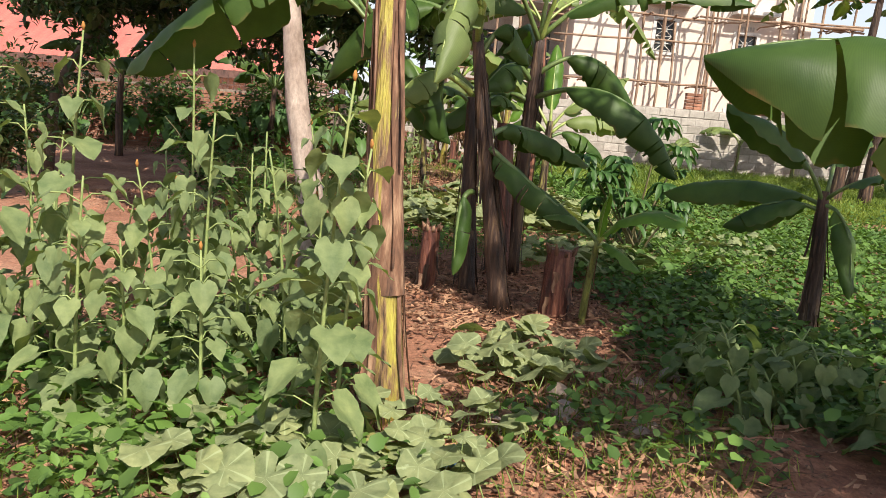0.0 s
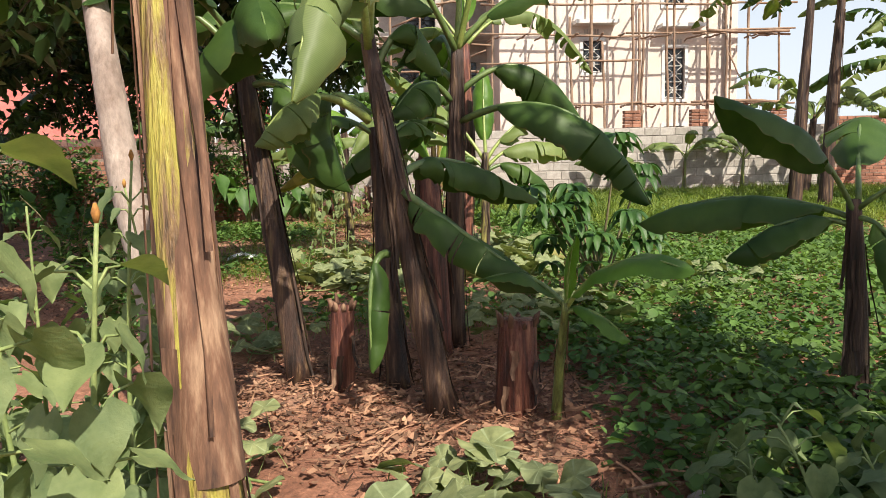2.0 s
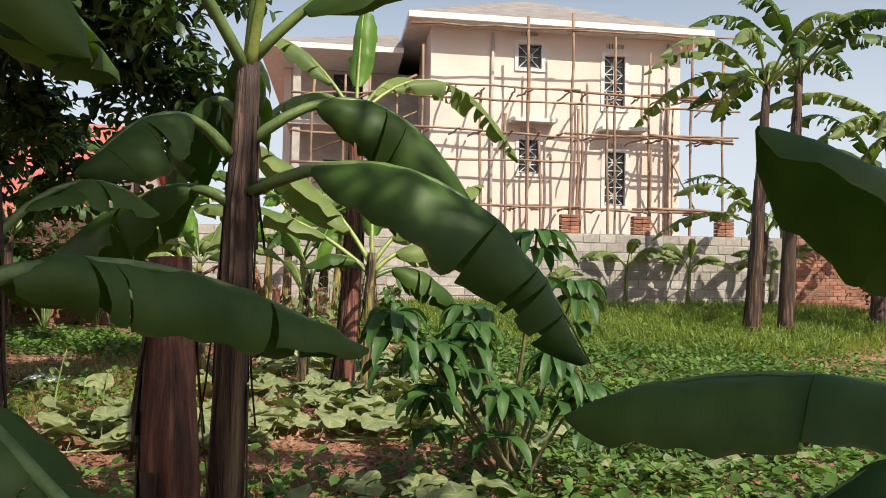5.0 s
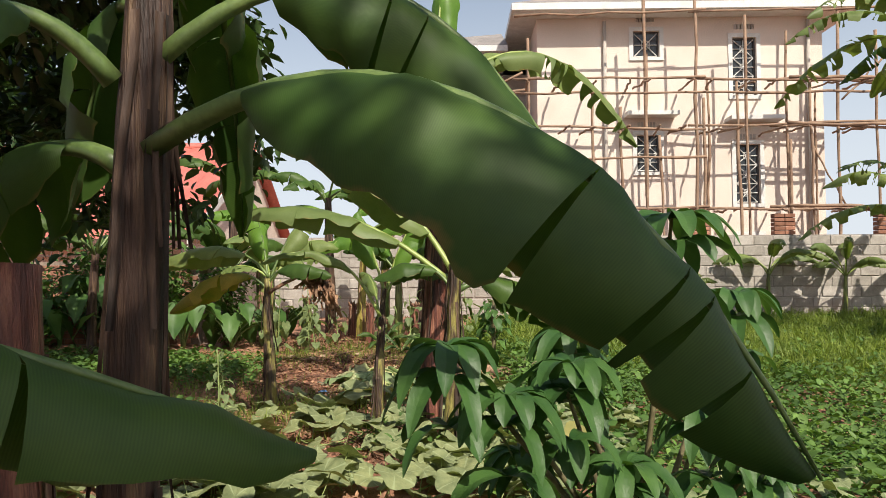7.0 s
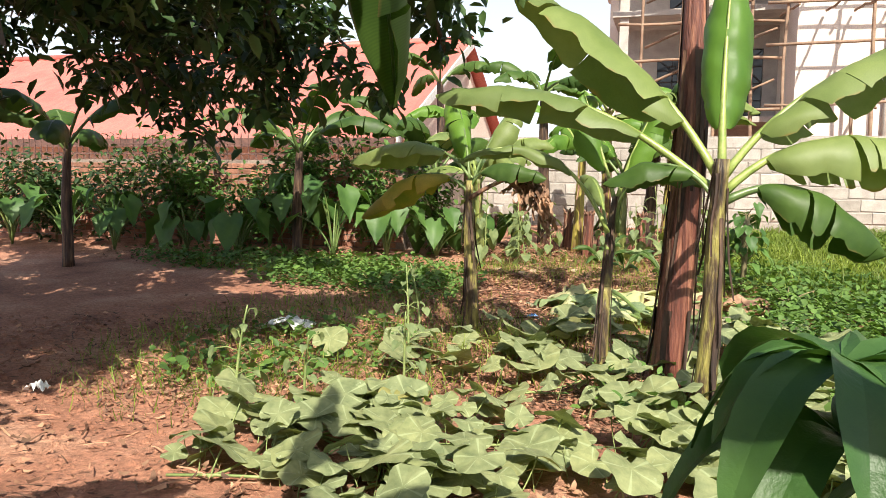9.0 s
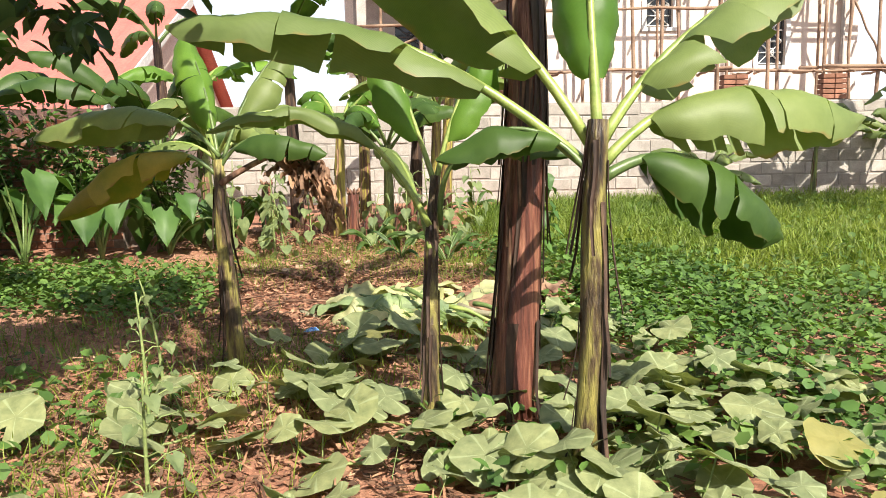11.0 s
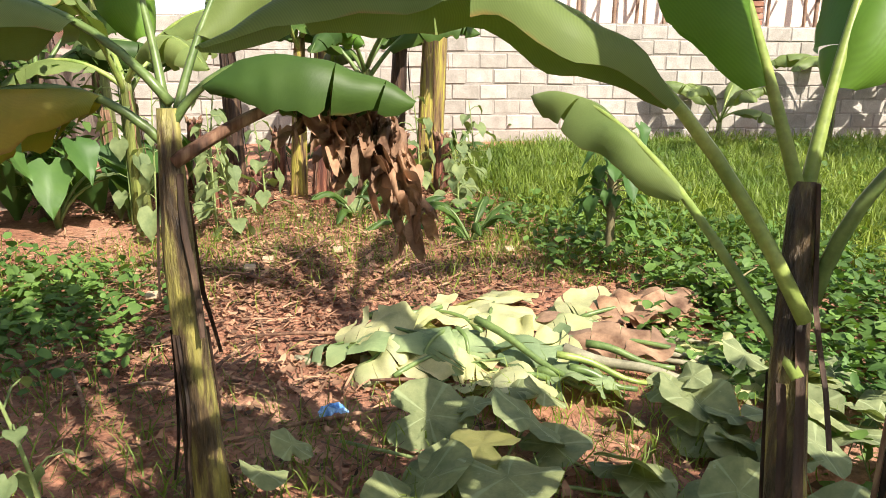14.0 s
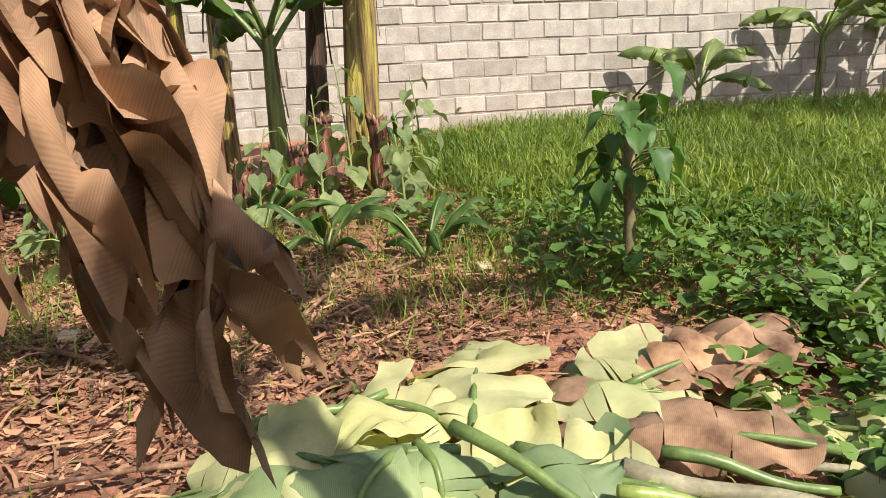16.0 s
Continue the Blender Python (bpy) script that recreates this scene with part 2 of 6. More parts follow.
M["iron"] = surface("rusty_iron", [(0.3, (0.06, 0.035, 0.03)), (0.7, (0.18, 0.09, 0.07))], 8, 0.7)
M["plastic_white"] = surface("white_plastic", [(0.3, (0.62, 0.62, 0.58)), (0.7, (0.82, 0.82, 0.8))], 14, 0.45)
M["plastic_blue"] = surface("blue_plastic", [(0.35, (0.05, 0.22, 0.62)), (0.65, (0.35, 0.55, 0.8))], 14, 0.35)
M["plastic_red"] = surface("red_plastic", [(0.3, (0.5, 0.02, 0.04)), (0.7, (0.65, 0.05, 0.07))], 14, 0.4)
M["wood_chip"] = surface("pale_cut_wood", [(0.3, (0.38, 0.27, 0.16)), (0.7, (0.58, 0.45, 0.31))], 14, 0.8)
M["stone"] = surface("field_stone", [(0.3, (0.28, 0.2, 0.17)), (0.7, (0.45, 0.36, 0.3))], 8, 0.9, 0.6)
gm, gn, gl = nodes_of("garden_soil")
gt, gb = gm.node_tree, gn["Principled BSDF"]
gp = gn.new("ShaderNodeNewGeometry").outputs["Position"]
soil = ramp(gt, noise_tex(gt, gp, 1.1, 6, 0.65), [(0.3, (0.2, 0.085, 0.05)), (0.5, (0.36, 0.17, 0.105)), (0.7, (0.46, 0.27, 0.18))])
soil = mixed(gt, 0.6, soil, ramp(gt, noise_tex(gt, gp, 26, 5, 0.7), [(0.32, (0.35, 0.3, 0.28)), (0.68, (1.5, 1.45, 1.4))]), "MULTIPLY")
gl.new(soil, gb.inputs["Base Color"])
gb.inputs["Roughness"].default_value = 0.95
bumped(gt, noise_tex(gt, gp, 18, 6, 0.7), 0.8, 0.04, gb)
M["soil"] = gm
glm, gln, gll = nodes_of("window_glass")
gln["Principled BSDF"].inputs["Base Color"].default_value = (0.03, 0.035, 0.04, 1)
gln["Principled BSDF"].inputs["Roughness"].default_value = 0.08
M["glass"] = glm

# ---- building blocks ----
rng = random.Random(7)


def gz(x, y):
    """Height of the ground: uneven, then rising gently to the block wall, with a low mound."""
    z = 0.05 * min(max(y - 13.0, 0.0), 10.0)
    if -14 < x < 14 and -1 < y < 21:
        z += 0.05 * noise.noise((x * 0.8, y * 0.8, 3.1)) + 0.02 * noise.noise((x * 2.4, y * 2.4, 1.7))
        z += 0.12 * math.exp(-((x + 0.1) ** 2 + (y - 16.3) ** 2) / 0.9)
    return z


def root_of(ob):
    while ob.parent:
        ob = ob.parent
    return ob


def mesh_from(name, verts, faces, mats, uvs=None, smooth=True, slots=None):
    me = bpy.data.meshes.new(name)
    me.from_pydata([tuple(v) for v in verts], [], faces)
    for m in (mats if isinstance(mats, (list, tuple)) else [mats]):
        me.materials.append(m)
    if smooth:
        me.polygons.foreach_set("use_smooth", [True] * len(me.polygons))
    if slots:
        me.polygons.foreach_set("material_index", slots)
    if uvs:
        layer = me.uv_layers.new(name="UVMap")
        idx = np.empty(len(me.loops), dtype=np.int32)
        me.loops.foreach_get("vertex_index", idx)
        layer.data.foreach_set("uv", np.array(uvs, dtype=np.float32)[idx].ravel())
    me.update()
    return me


def thing(name, at, label, category, group="", kind=""):
    ob = new(name)
    ob.empty_display_size = 0.1
    ob.location = at
    return tagged(ob, label, category, group, kind)


def part(name, geo, mat, parent, label="", smooth=True):
    """Links geometry given in world metres as one mesh under a thing or a part."""
    verts, faces = geo[0], geo[1]
    uvs = geo[2] if len(geo) > 2 else None
    o = root_of(parent).location if parent else Vector((0, 0, 0))
    ob = new(name, mesh_from(name, [(v[0] - o[0], v[1] - o[1], v[2] - o[2]) for v in verts], faces, mat, uvs, smooth))
    ob.parent = parent
    return tagged(ob, label)


def solid(name, geo, mat, label, category, group="", kind="", smooth=False, at=None):
    """A thing that is one mesh, with its origin at its base."""
    vs = [Vector(v) for v in geo[0]]
    if at is None:
        at = Vector((sum(v.x for v in vs) / len(vs), sum(v.y for v in vs) / len(vs), min(v.z for v in vs)))
    ob = new(name, mesh_from(name, [v - Vector(at) for v in vs], geo[1], mat, geo[2] if len(geo) > 2 else None, smooth))
    ob.location = at
    return tagged(ob, label, category, group, kind)


def joined(*geos):
    V, F, U = [], [], []
    for g in geos:
        k = len(V)
        V += list(g[0])
        F += [tuple(i + k for i in f) for f in g[1]]
        U += list(g[2]) if len(g) > 2 else [(0, 0)] * len(g[0])
    return V, F, U


def box(x0, y0, z0, x1, y1, z1):
    V = [(x, y, z) for z in (z0, z1) for y in (y0, y1) for x in (x0, x1)]
    return V, [(0, 2, 3, 1), (4, 5, 7, 6), (0, 1, 5, 4), (2, 6, 7, 3), (0, 4, 6, 2), (1, 3, 7, 5)]


def chamfered(x0, y0, z0, x1, y1, z1, c=0.01):
    """A box with its front and back edges worn back."""
    V = []
    for y, k in ((y0, c), (y0 + c, 0), (y1 - c, 0), (y1, c)):
        V += [(x0 + k, y, z0 + k), (x1 - k, y, z0 + k), (x1 - k, y, z1 - k), (x0 + k, y, z1 - k)]
    F = [(0, 1, 2, 3), (15, 14, 13, 12)]
    for r in range(3):
        for i in range(4):
            j = (i + 1) % 4
            F.append((r * 4 + i, r * 4 + 4 + i, r * 4 + 4 + j, r * 4 + j))
    return V, F


def tube(points, radii, sides=8, ridged=0.0, seed=0, cap=True):
    """A tapered tube along points; ridged: unevenness of the section."""
    pts = [Vector(p) for p in points]
    r0 = random.Random(seed)
    wob = [1 + ridged * r0.uniform(-1, 1) for _ in range(sides)]
    V, F, U = [], [], []
    ref = Vector((0, 1, 0)) if abs((pts[-1] - pts[0]).normalized().y) < 0.9 else Vector((1, 0, 0))
    for i, p in enumerate(pts):
        t = (pts[min(i + 1, len(pts) - 1)] - pts[max(i - 1, 0)]).normalized()
        a = t.cross(ref).normalized()
        b = t.cross(a)
        for s in range(sides):
            an = 2 * math.pi * s / sides
            rr = radii[i] * wob[s] * (1 + ridged * 0.5 * r0.uniform(-1, 1))
            V.append(p + (a * math.cos(an) + b * math.sin(an)) * rr)
            U.append((i / len(pts), s / sides))
    for i in range(len(pts) - 1):
        for s in range(sides):
            q = (s + 1) % sides
            F.append((i * sides + s, i * sides + q, (i + 1) * sides + q, (i + 1) * sides + s))
    if cap:
        F.append(tuple(range(sides - 1, -1, -1)))
        F.append(tuple((len(pts) - 1) * sides + s for s in range(sides)))
    return V, F, U


def bez(a, b, c, s):
    return a * (1 - s) ** 2 + b * (2 * s * (1 - s)) + c * s ** 2


def curve_pts(a, b, c, n, s0=0.0, s1=1.0):
    a, b, c = Vector(a), Vector(b), Vector(c)
    return [bez(a, b, c, s0 + (s1 - s0) * i / n) for i in range(n + 1)]


# ---- banana plants ----
def blade(pts, width, droop, roll, tears, seed, n_side=4, curl=0.0, crumple=0.0):
    """A banana leaf's blade along its midrib: two halves that hang, split into strips where it is torn."""
    r = random.Random(seed)
    n = len(pts) - 1
    chord = pts[-1] - pts[0]
    flat = Vector((chord.x, chord.y, 0))
    flat = flat.normalized() if flat.length > 1e-3 else Vector((1, 0, 0))
    frames = []
    for i, p in enumerate(pts):
        t = (pts[min(i + 1, n)] - pts[max(i - 1, 0)]).normalized()
        s = flat.cross(Vector((0, 0, 1)))
        s = (s - t * s.dot(t)).normalized()
        nn = s.cross(t).normalized()
        q = Matrix.Rotation(roll, 3, t)
        frames.append((p, t, q @ s, q @ nn))
    V, F, U = [], [], []

    def half(u):
        return width * 0.5 * min(1.0, (math.sin(math.pi * min(1, u * 1.02 + 0.012)) ** 0.42 if u < 0.5 else math.sin(math.pi * min(0.998, u)) ** 0.55) + 0.02)

    for side in (-1, 1):
        cuts = sorted({0, n} | {r.randrange(2, n - 1) for _ in range(tears)})
        for a, b in zip(cuts, cuts[1:]):
            wide = 2.4 if tears > 7 else 1.0
            extra, gap = r.uniform(-0.22, 0.3) * wide if tears else 0.0, r.uniform(0.1, 0.55) * wide if tears else 0.0
            base = len(V)
            for i in range(a, b + 1):
                p, t, s, nn = frames[i]
                u = i / n
                h = half(u)
                wav = 0.05 * math.sin(u * 17 + seed + side) + 0.03 * math.sin(u * 41 + seed * 2)
                off = 0.0
                if i == a and a > 0:
                    off = gap
                if i == b and b < n:
                    off = -gap
                step = (pts[1] - pts[0]).length
                for k in range(n_side + 1):
                    v = k / n_side
                    ang = (droop + extra) * v + curl * v * v
                    d = h * v * (1 - 0.06 * abs(off) * v)
                    pos = p + s * (side * d * math.cos(ang)) - nn * (d * math.sin(ang)) + nn * (wav * v * v * width * 0.5) + t * (off * step * v * 0.8 + 0.12 * d)
                    if crumple:
                        q = pos * 7 + Vector((seed, 0, 0))
                        pos = pos + nn * (crumple * noise.noise(q)) + s * (crumple * 0.6 * noise.noise(q * 1.7))
                    V.append(pos)
                    U.append((u, v * side))
            w = n_side + 1
            for i in range(b - a):
                for k in range(n_side):
                    q = (base + i * w + k, base + (i + 1) * w + k, base + (i + 1) * w + k + 1, base + i * w + k + 1)
                    F.append(q if side < 0 else q[::-1])
    return V, F, U


def leaf(plant, root, bend, tip, width, mat="banana", droop=0.5, roll=0.0, tears=3, petiole=0.2, thick=0.022, seed=None, curl=0.0, label="", stalk="", crumple=0.025):
    stalk = stalk or ("petiole_dark" if mat == "banana" else "petiole")
    seed = seed if seed is not None else rng.randrange(9999)
    pts = curve_pts(root, bend, tip, 26, petiole, 1.0)
    ob = part("leaf", blade(pts, width, droop, roll, tears, seed, 5, curl, crumple), M[mat], plant, label)
    rib = curve_pts(root, bend, tip, 14)
    part("midrib", tube([p - Vector((0, 0, thick * 0.4)) for p in rib], [thick * (1.25 - 1.1 * i / 14) for i in range(15)], 6), M[stalk], ob)
    return ob


def pseudostem(plant, pts, radii, mat, strips=6, seed=0, label=""):
    r = random.Random(seed)
    a = [Vector(p) for p in pts]
    n = 14
    cv = []
    for i in range(n + 1):
        f = i / n * (len(a) - 1)
        k = min(int(f), len(a) - 2)
        cv.append(a[k].lerp(a[k + 1], f - k))
    cv = [cv[0]] + [(cv[i - 1] + cv[i] * 2 + cv[i + 1]) / 4 for i in range(1, n)] + [cv[-1]]
    rad = [np.interp(i / n * (len(radii) - 1), range(len(radii)), radii) for i in range(n + 1)]
    rad[0] *= 1.12
    stem = part("stem", tube(cv, rad, 18, 0.05, seed), M[mat], plant, label)
    for s in range(strips):
        an, i0 = r.uniform(0, 2 * math.pi), r.randrange(0, n - 5)
        ln = r.randrange(3, 7)
        V, F, U = [], [], []
        wd = r.uniform(0.25, 0.6)
        lift = r.uniform(0.0, 0.03)
        for j in range(ln + 1):
            c, rr = cv[min(i0 + j, n)], rad[min(i0 + j, n)]
            for k in range(4):
                aa = an + wd * (k / 3 - 0.5) * (0.35 + 0.65 * j / ln) + 0.08 * math.sin(j * 1.7 + s)
                out = rr * 1.04 + lift * (1 - j / ln) ** 2 * 2 + (0.006 if k in (0, 3) else 0)
                V.append(c + Vector((math.cos(aa) * out, math.sin(aa) * out, 0)))
                U.append((j / ln, k / 3))
        for j in range(ln):
            for k in range(3):
                F.append((j * 4 + k, j * 4 + k + 1, j * 4 + 5 + k, j * 4 + 4 + k))
        part("sheath_strip", (V, F, U), M["sheath_dark" if mat in ("stem_dark", "stem_mottled") or (mat == "stem_red" and s % 3) else "sheath"], stem)
    return cv, rad


def banana(base, label, group="banana plants"):
    return thing("banana_plant", base, label, "banana plant", group)


def whorl(plant, crown, count, length, width, mat, seed, up=0.6, tears=3, a0=0.0, a1=2 * math.pi, thick=0.02):
    """Leaves all round a crown, the young ones steeper."""
    r = random.Random(seed)
    c = Vector(crown)
    for i in range(count):
        an = a0 + (a1 - a0) * (i + r.uniform(-0.25, 0.25)) / count
        el = up * r.uniform(0.5, 1.25)
        ln = length * r.uniform(0.75, 1.1)
        d = Vector((math.cos(an), math.sin(an), 0))
        leaf(plant, c - Vector((0, 0, r.uniform(0, 0.15))), c + d * ln * 0.45 + Vector((0, 0, ln * el * 0.75)), c + d * ln * 0.9 + Vector((0, 0, ln * (el - 0.55))), width * r.uniform(0.95, 1.3), mat, r.uniform(0.5, 1.15), r.uniform(-0.3, 0.3), tears, 0.2, thick, r.randrange(9999))


# ---- scatter of small leaves and blades ----
def scattered(name, shapes, places, mat, label, category, kind="stuff", parent=None, seed=1, slots=None):
    """One mesh of many small pieces. places: rows of x, y, z, size, yaw, tilt, roll."""
    P = np.array(places, dtype=np.float64)
    r = np.random.RandomState(seed)
    pick = r.randint(0, len(shapes), len(P))
    V, F, k = [], [], 0
    for si, (sv, sf) in enumerate(shapes):
        Q = P[pick == si]
        if not len(Q):
            continue
        sv = np.array(sv, dtype=np.float64)
        cy, sy, ct, st, cr, sr = np.cos(Q[:, 4]), np.sin(Q[:, 4]), np.cos(Q[:, 5]), np.sin(Q[:, 5]), np.cos(Q[:, 6]), np.sin(Q[:, 6])
        x, y, z = [sv[None, :, i] * Q[:, 3:4] for i in range(3)]
        x, z = x * cr[:, None] + z * sr[:, None], -x * sr[:, None] + z * cr[:, None]
        y, z = y * ct[:, None] - z * st[:, None], y * st[:, None] + z * ct[:, None]
        x, y = x * cy[:, None] - y * sy[:, None], x * sy[:, None] + y * cy[:, None]
        W = np.stack([x + Q[:, 0:1], y + Q[:, 1:2], z + Q[:, 2:3]], -1).reshape(-1, 3)
        for f in sf:
            F.append((np.arange(len(Q))[:, None] * len(sv) + np.array(f)[None, :] + k))
        V.append(W)
        k += len(W)
    V = np.concatenate(V)
    if parent is not None:
        V = V - np.array(root_of(parent).location)
    me = bpy.data.meshes.new(name)
    faces = [tuple(int(i) for i in row) for block in F for row in block]
    me.from_pydata([tuple(v) for v in V.tolist()], [], faces)
    me.materials.append(mat)
    me.polygons.foreach_set("use_smooth", [True] * len(me.polygons))
    me.update()
    ob = new(name, me)
    if parent is not None:
        ob.parent = parent
        return tagged(ob, label)
    return tagged(ob, label, category, "", kind)


# a small leaf: folded along its rib, pointing along +y
LEAFLET = ([(0, 0, 0), (-0.22, 0.3, 0.08), (0.22, 0.3, 0.08), (0, 0.35, 0), (-0.2, 0.65, 0.05), (0.2, 0.65, 0.05), (0, 1, -0.1)], [(0, 3, 1), (0, 2, 3), (1, 3, 4), (3, 2, 5), (3, 6, 4), (3, 5, 6)])
ROUNDLET = ([(0, 0, 0), (-0.4, 0.25, 0.08), (0.4, 0.25, 0.08), (0, 0.45, 0), (-0.38, 0.7, 0.03), (0.38, 0.7, 0.03), (0, 1, -0.12)], [(0, 3, 1), (0, 2, 3), (1, 3, 4), (3, 2, 5), (3, 6, 4), (3, 5, 6)])
LONGLET = ([(0, 0, 0), (-0.11, 0.35, 0.03), (0.11, 0.35, 0.03), (0, 0.37, -0.01), (-0.1, 0.7, -0.07), (0.1, 0.7, -0.07), (0, 1, -0.28)], [(0, 3, 1), (0, 2, 3), (1, 3, 4), (3, 2, 5), (3, 6, 4), (3, 5, 6)])
BLADE = ([(-0.022, 0, 0), (0.022, 0, 0), (-0.02, 0.1, 0.42), (0.02, 0.1, 0.42), (-0.013, 0.34, 0.74), (0.013, 0.34, 0.74), (0, 0.68, 0.8)], [(0, 1, 3, 2), (2, 3, 5, 4), (4, 5, 6)])
CURLED = ([(-0.3, 0, 0.1), (0.3, 0, 0.06), (-0.22, 0.35, 0), (0.25, 0.35, 0.02), (-0.25, 0.7, 0.02), (0.18, 0.7, -0.02), (0, 1, 0.2)], [(0, 1, 3, 2), (2, 3, 5, 4), (4, 5, 6)])
STRIP = ([(-0.03, 0, 0), (0.03, 0, 0.02), (-0.01, 0.5, 0.06), (0.05, 0.5, 0.04), (-0.04, 1, 0.0), (0.0, 1, 0.02)], [(0, 1, 3, 2), (2, 3, 5, 4)])


def in_patch(r, cx, cy, rx, ry):
    while True:
        a, b = r.uniform(-1, 1), r.uniform(-1, 1)
        if a * a + b * b < r.uniform(0.35, 1.0):
            return cx + a * rx, cy + b * ry


# ---- ground ----
def ground_sheet():
    xs = sorted(set([-400, -150, -60, -30, -20] + [-14 + 0.25 * i for i in range(113)] + [18, 24, 40, 80, 180, 400]))
    ys = sorted(set([-300, -100, -30, -8, -3] + [-1 + 0.25 * i for i in range(105)] + [28, 34, 45, 70, 120, 250, 600]))
    V, F = [], []
    for y in ys:
        for x in xs:
            z = gz(x, y)
            V.append((x, y, z))
    w = len(xs)
    for j in range(len(ys) - 1):
        for i in range(w - 1):
            F.append((j * w + i, j * w + i + 1, (j + 1) * w + i + 1, (j + 1) * w + i))
    return V, F


solid("ground", ground_sheet(), M["soil"], "bare reddish garden soil with crumbs and dry bits", "ground", kind="structure", smooth=True, at=(0, 0, 0))

# ---- walls ----
WALL_Y, BW, BH = 23.0, 0.45, 0.24


def block_wall():
    x0, x1, z0 = -3.0, 13.4, 0.46
    wall = solid("wall_north", box(x0, WALL_Y + 0.012, z0 - 0.5, x1, WALL_Y + 0.2, z0 + 8 * BH), M["mortar"], "garden wall of grey concrete blocks with rough mortar joints", "wall", kind="structure")
    return wall, x0, x1, z0


wall_north, WX0, WX1, WZ0 = block_wall()


def brick_wall(name, x0, x1, y, z0, z1, label, axis="x"):
    r = random.Random(int(x0 * 10) + 77)
    core = box(x0, y + 0.01, z0 - 0.4, x1, y + 0.2, z1) if axis == "x" else box(y + 0.01, x0, z0 - 0.4, y + 0.2, x1, z1)
    w = solid(name, core, M["brick_mortar"], label, "wall", kind="structure")
    V, F = [], []
    nz, nx = int((z1 - z0) / 0.1), int((x1 - x0) / 0.25)
    for j in range(nz):
        for i in range(nx):
            a = x0 + i * 0.25 + (0.125 if j % 2 else 0)
            if a + 0.235 > x1:
                continue
            d = r.uniform(-0.006, 0.012)
            g = chamfered(a, y - d, z0 + j * 0.1, a + 0.235, y + 0.06, z0 + j * 0.1 + 0.085, 0.006)
            if axis == "y":
                g = ([(p[1], p[0], p[2]) for p in g[0]], [f[::-1] for f in g[1]])
            k = len(V)
            V += g[0]
            F += [tuple(q + k for q in f) for f in g[1]]
    bricks = new("bricks", mesh_from("bricks", [Vector(v) - w.location for v in V], F, M["brick"], smooth=False))
    bricks.parent = w
    bricks["kind"] = "stuff"
    return w


brick_wall("wall_west", -14.0, -3.0, 18.6, 0.2, 1.75, "shaded red brick boundary wall with raked joints")
brick_wall("wall_corner", 18.8, 22.95, -3.1, 0.25, 1.75, "red brick return of the boundary wall", "y")
brick_wall("wall_east", 13.4, 22.0, 23.05, 0.4, 2.6, "red brick boundary wall beyond the garden")


def spiked_fence():
    f = thing("spiked_fence", (-8.5, 18.7, 1.75), "rusty iron railing with spikes on top of the brick wall", "fence")
    for z in (1.86, 2.04):
        part("rail", box(-14.0, 18.69, z - 0.015, -3.0, 18.72, z + 0.015), M["iron"], f, smooth=False)
    x = -13.95
    while x < -3.0:
        part("spike", joined(box(x - 0.009, 18.696, 1.74, x + 0.009, 18.714, 2.14), tube([(x, 18.705, 2.14), (x, 18.705, 2.24)], [0.016, 0.001], 4)), M["iron"], f, smooth=False)
        x += 0.145
    return f


spiked_fence()


# ---- red-roofed house behind the brick wall ----
def red_house():
    h = thing("house", (-13.0, 27.0, 0.5), "low house under a big faded red sheet roof", "house")
    part("wall", box(-22.0, 23.6, 0.5, -5.2, 31.0, 2.75), M["plaster"], h, "cream plastered wall", smooth=False)
    y0, z0, y1, z1 = 22.6, 2.35, 29.0, 5.6
    V, F = [], []
    n = 190
    for i in range(n + 1):
        x = -23.0 + 18.3 * i / n
        d = 0.022 * (1 if i % 4 in (1, 2) else 0)
        V += [(x, y0, z0 + d), (x, y1, z1 + d), (x, 34.5, z0 + d)]
    for i in range(n):
        F += [(i * 3, i * 3 + 3, i * 3 + 4, i * 3 + 1), (i * 3 + 1, i * 3 + 4, i * 3 + 5, i * 3 + 2)]
    roof = part("roof", (V, F), M["roof_red"], h, "red profiled roof sheets", smooth=False)
    gable = [(x, y, z) for x in (-5.2, -5.05) for y, z in ((22.95, 2.4), (34.15, 2.4), (29.0, 5.5))]
    part("gable_wall", (gable, [(0, 2, 1), (3, 4, 5), (0, 1, 4, 3), (1, 2, 5, 4), (2, 0, 3, 5)]), M["plaster"], h, "cream plastered gable", smooth=False)
    part("ridge_cap", tube([(-23.0, y1, z1 + 0.03), (-4.7, y1, z1 + 0.03)], [0.12, 0.12], 8), M["roof_red"], roof)
    part("fascia", box(-23.0, 22.56, 2.16, -4.7, 22.6, 2.36), M["iron"], roof, "dark fascia board", smooth=False)
    part("barge_board", ([(-4.68, y0, z0 - 0.2), (-4.64, y0, z0 - 0.2), (-4.64, y0, z0 + 0.04), (-4.68, y0, z0 + 0.04), (-4.68, y1, z1 - 0.2), (-4.64, y1, z1 - 0.2), (-4.64, y1, z1 + 0.04), (-4.68, y1, z1 + 0.04)], [(0, 1, 2, 3), (4, 7, 6, 5), (0, 4, 5, 1), (2, 6, 7, 3), (1, 5, 6, 2), (0, 3, 7, 4)]), M["steel_white"], roof, "pale barge board", smooth=False)


red_house()


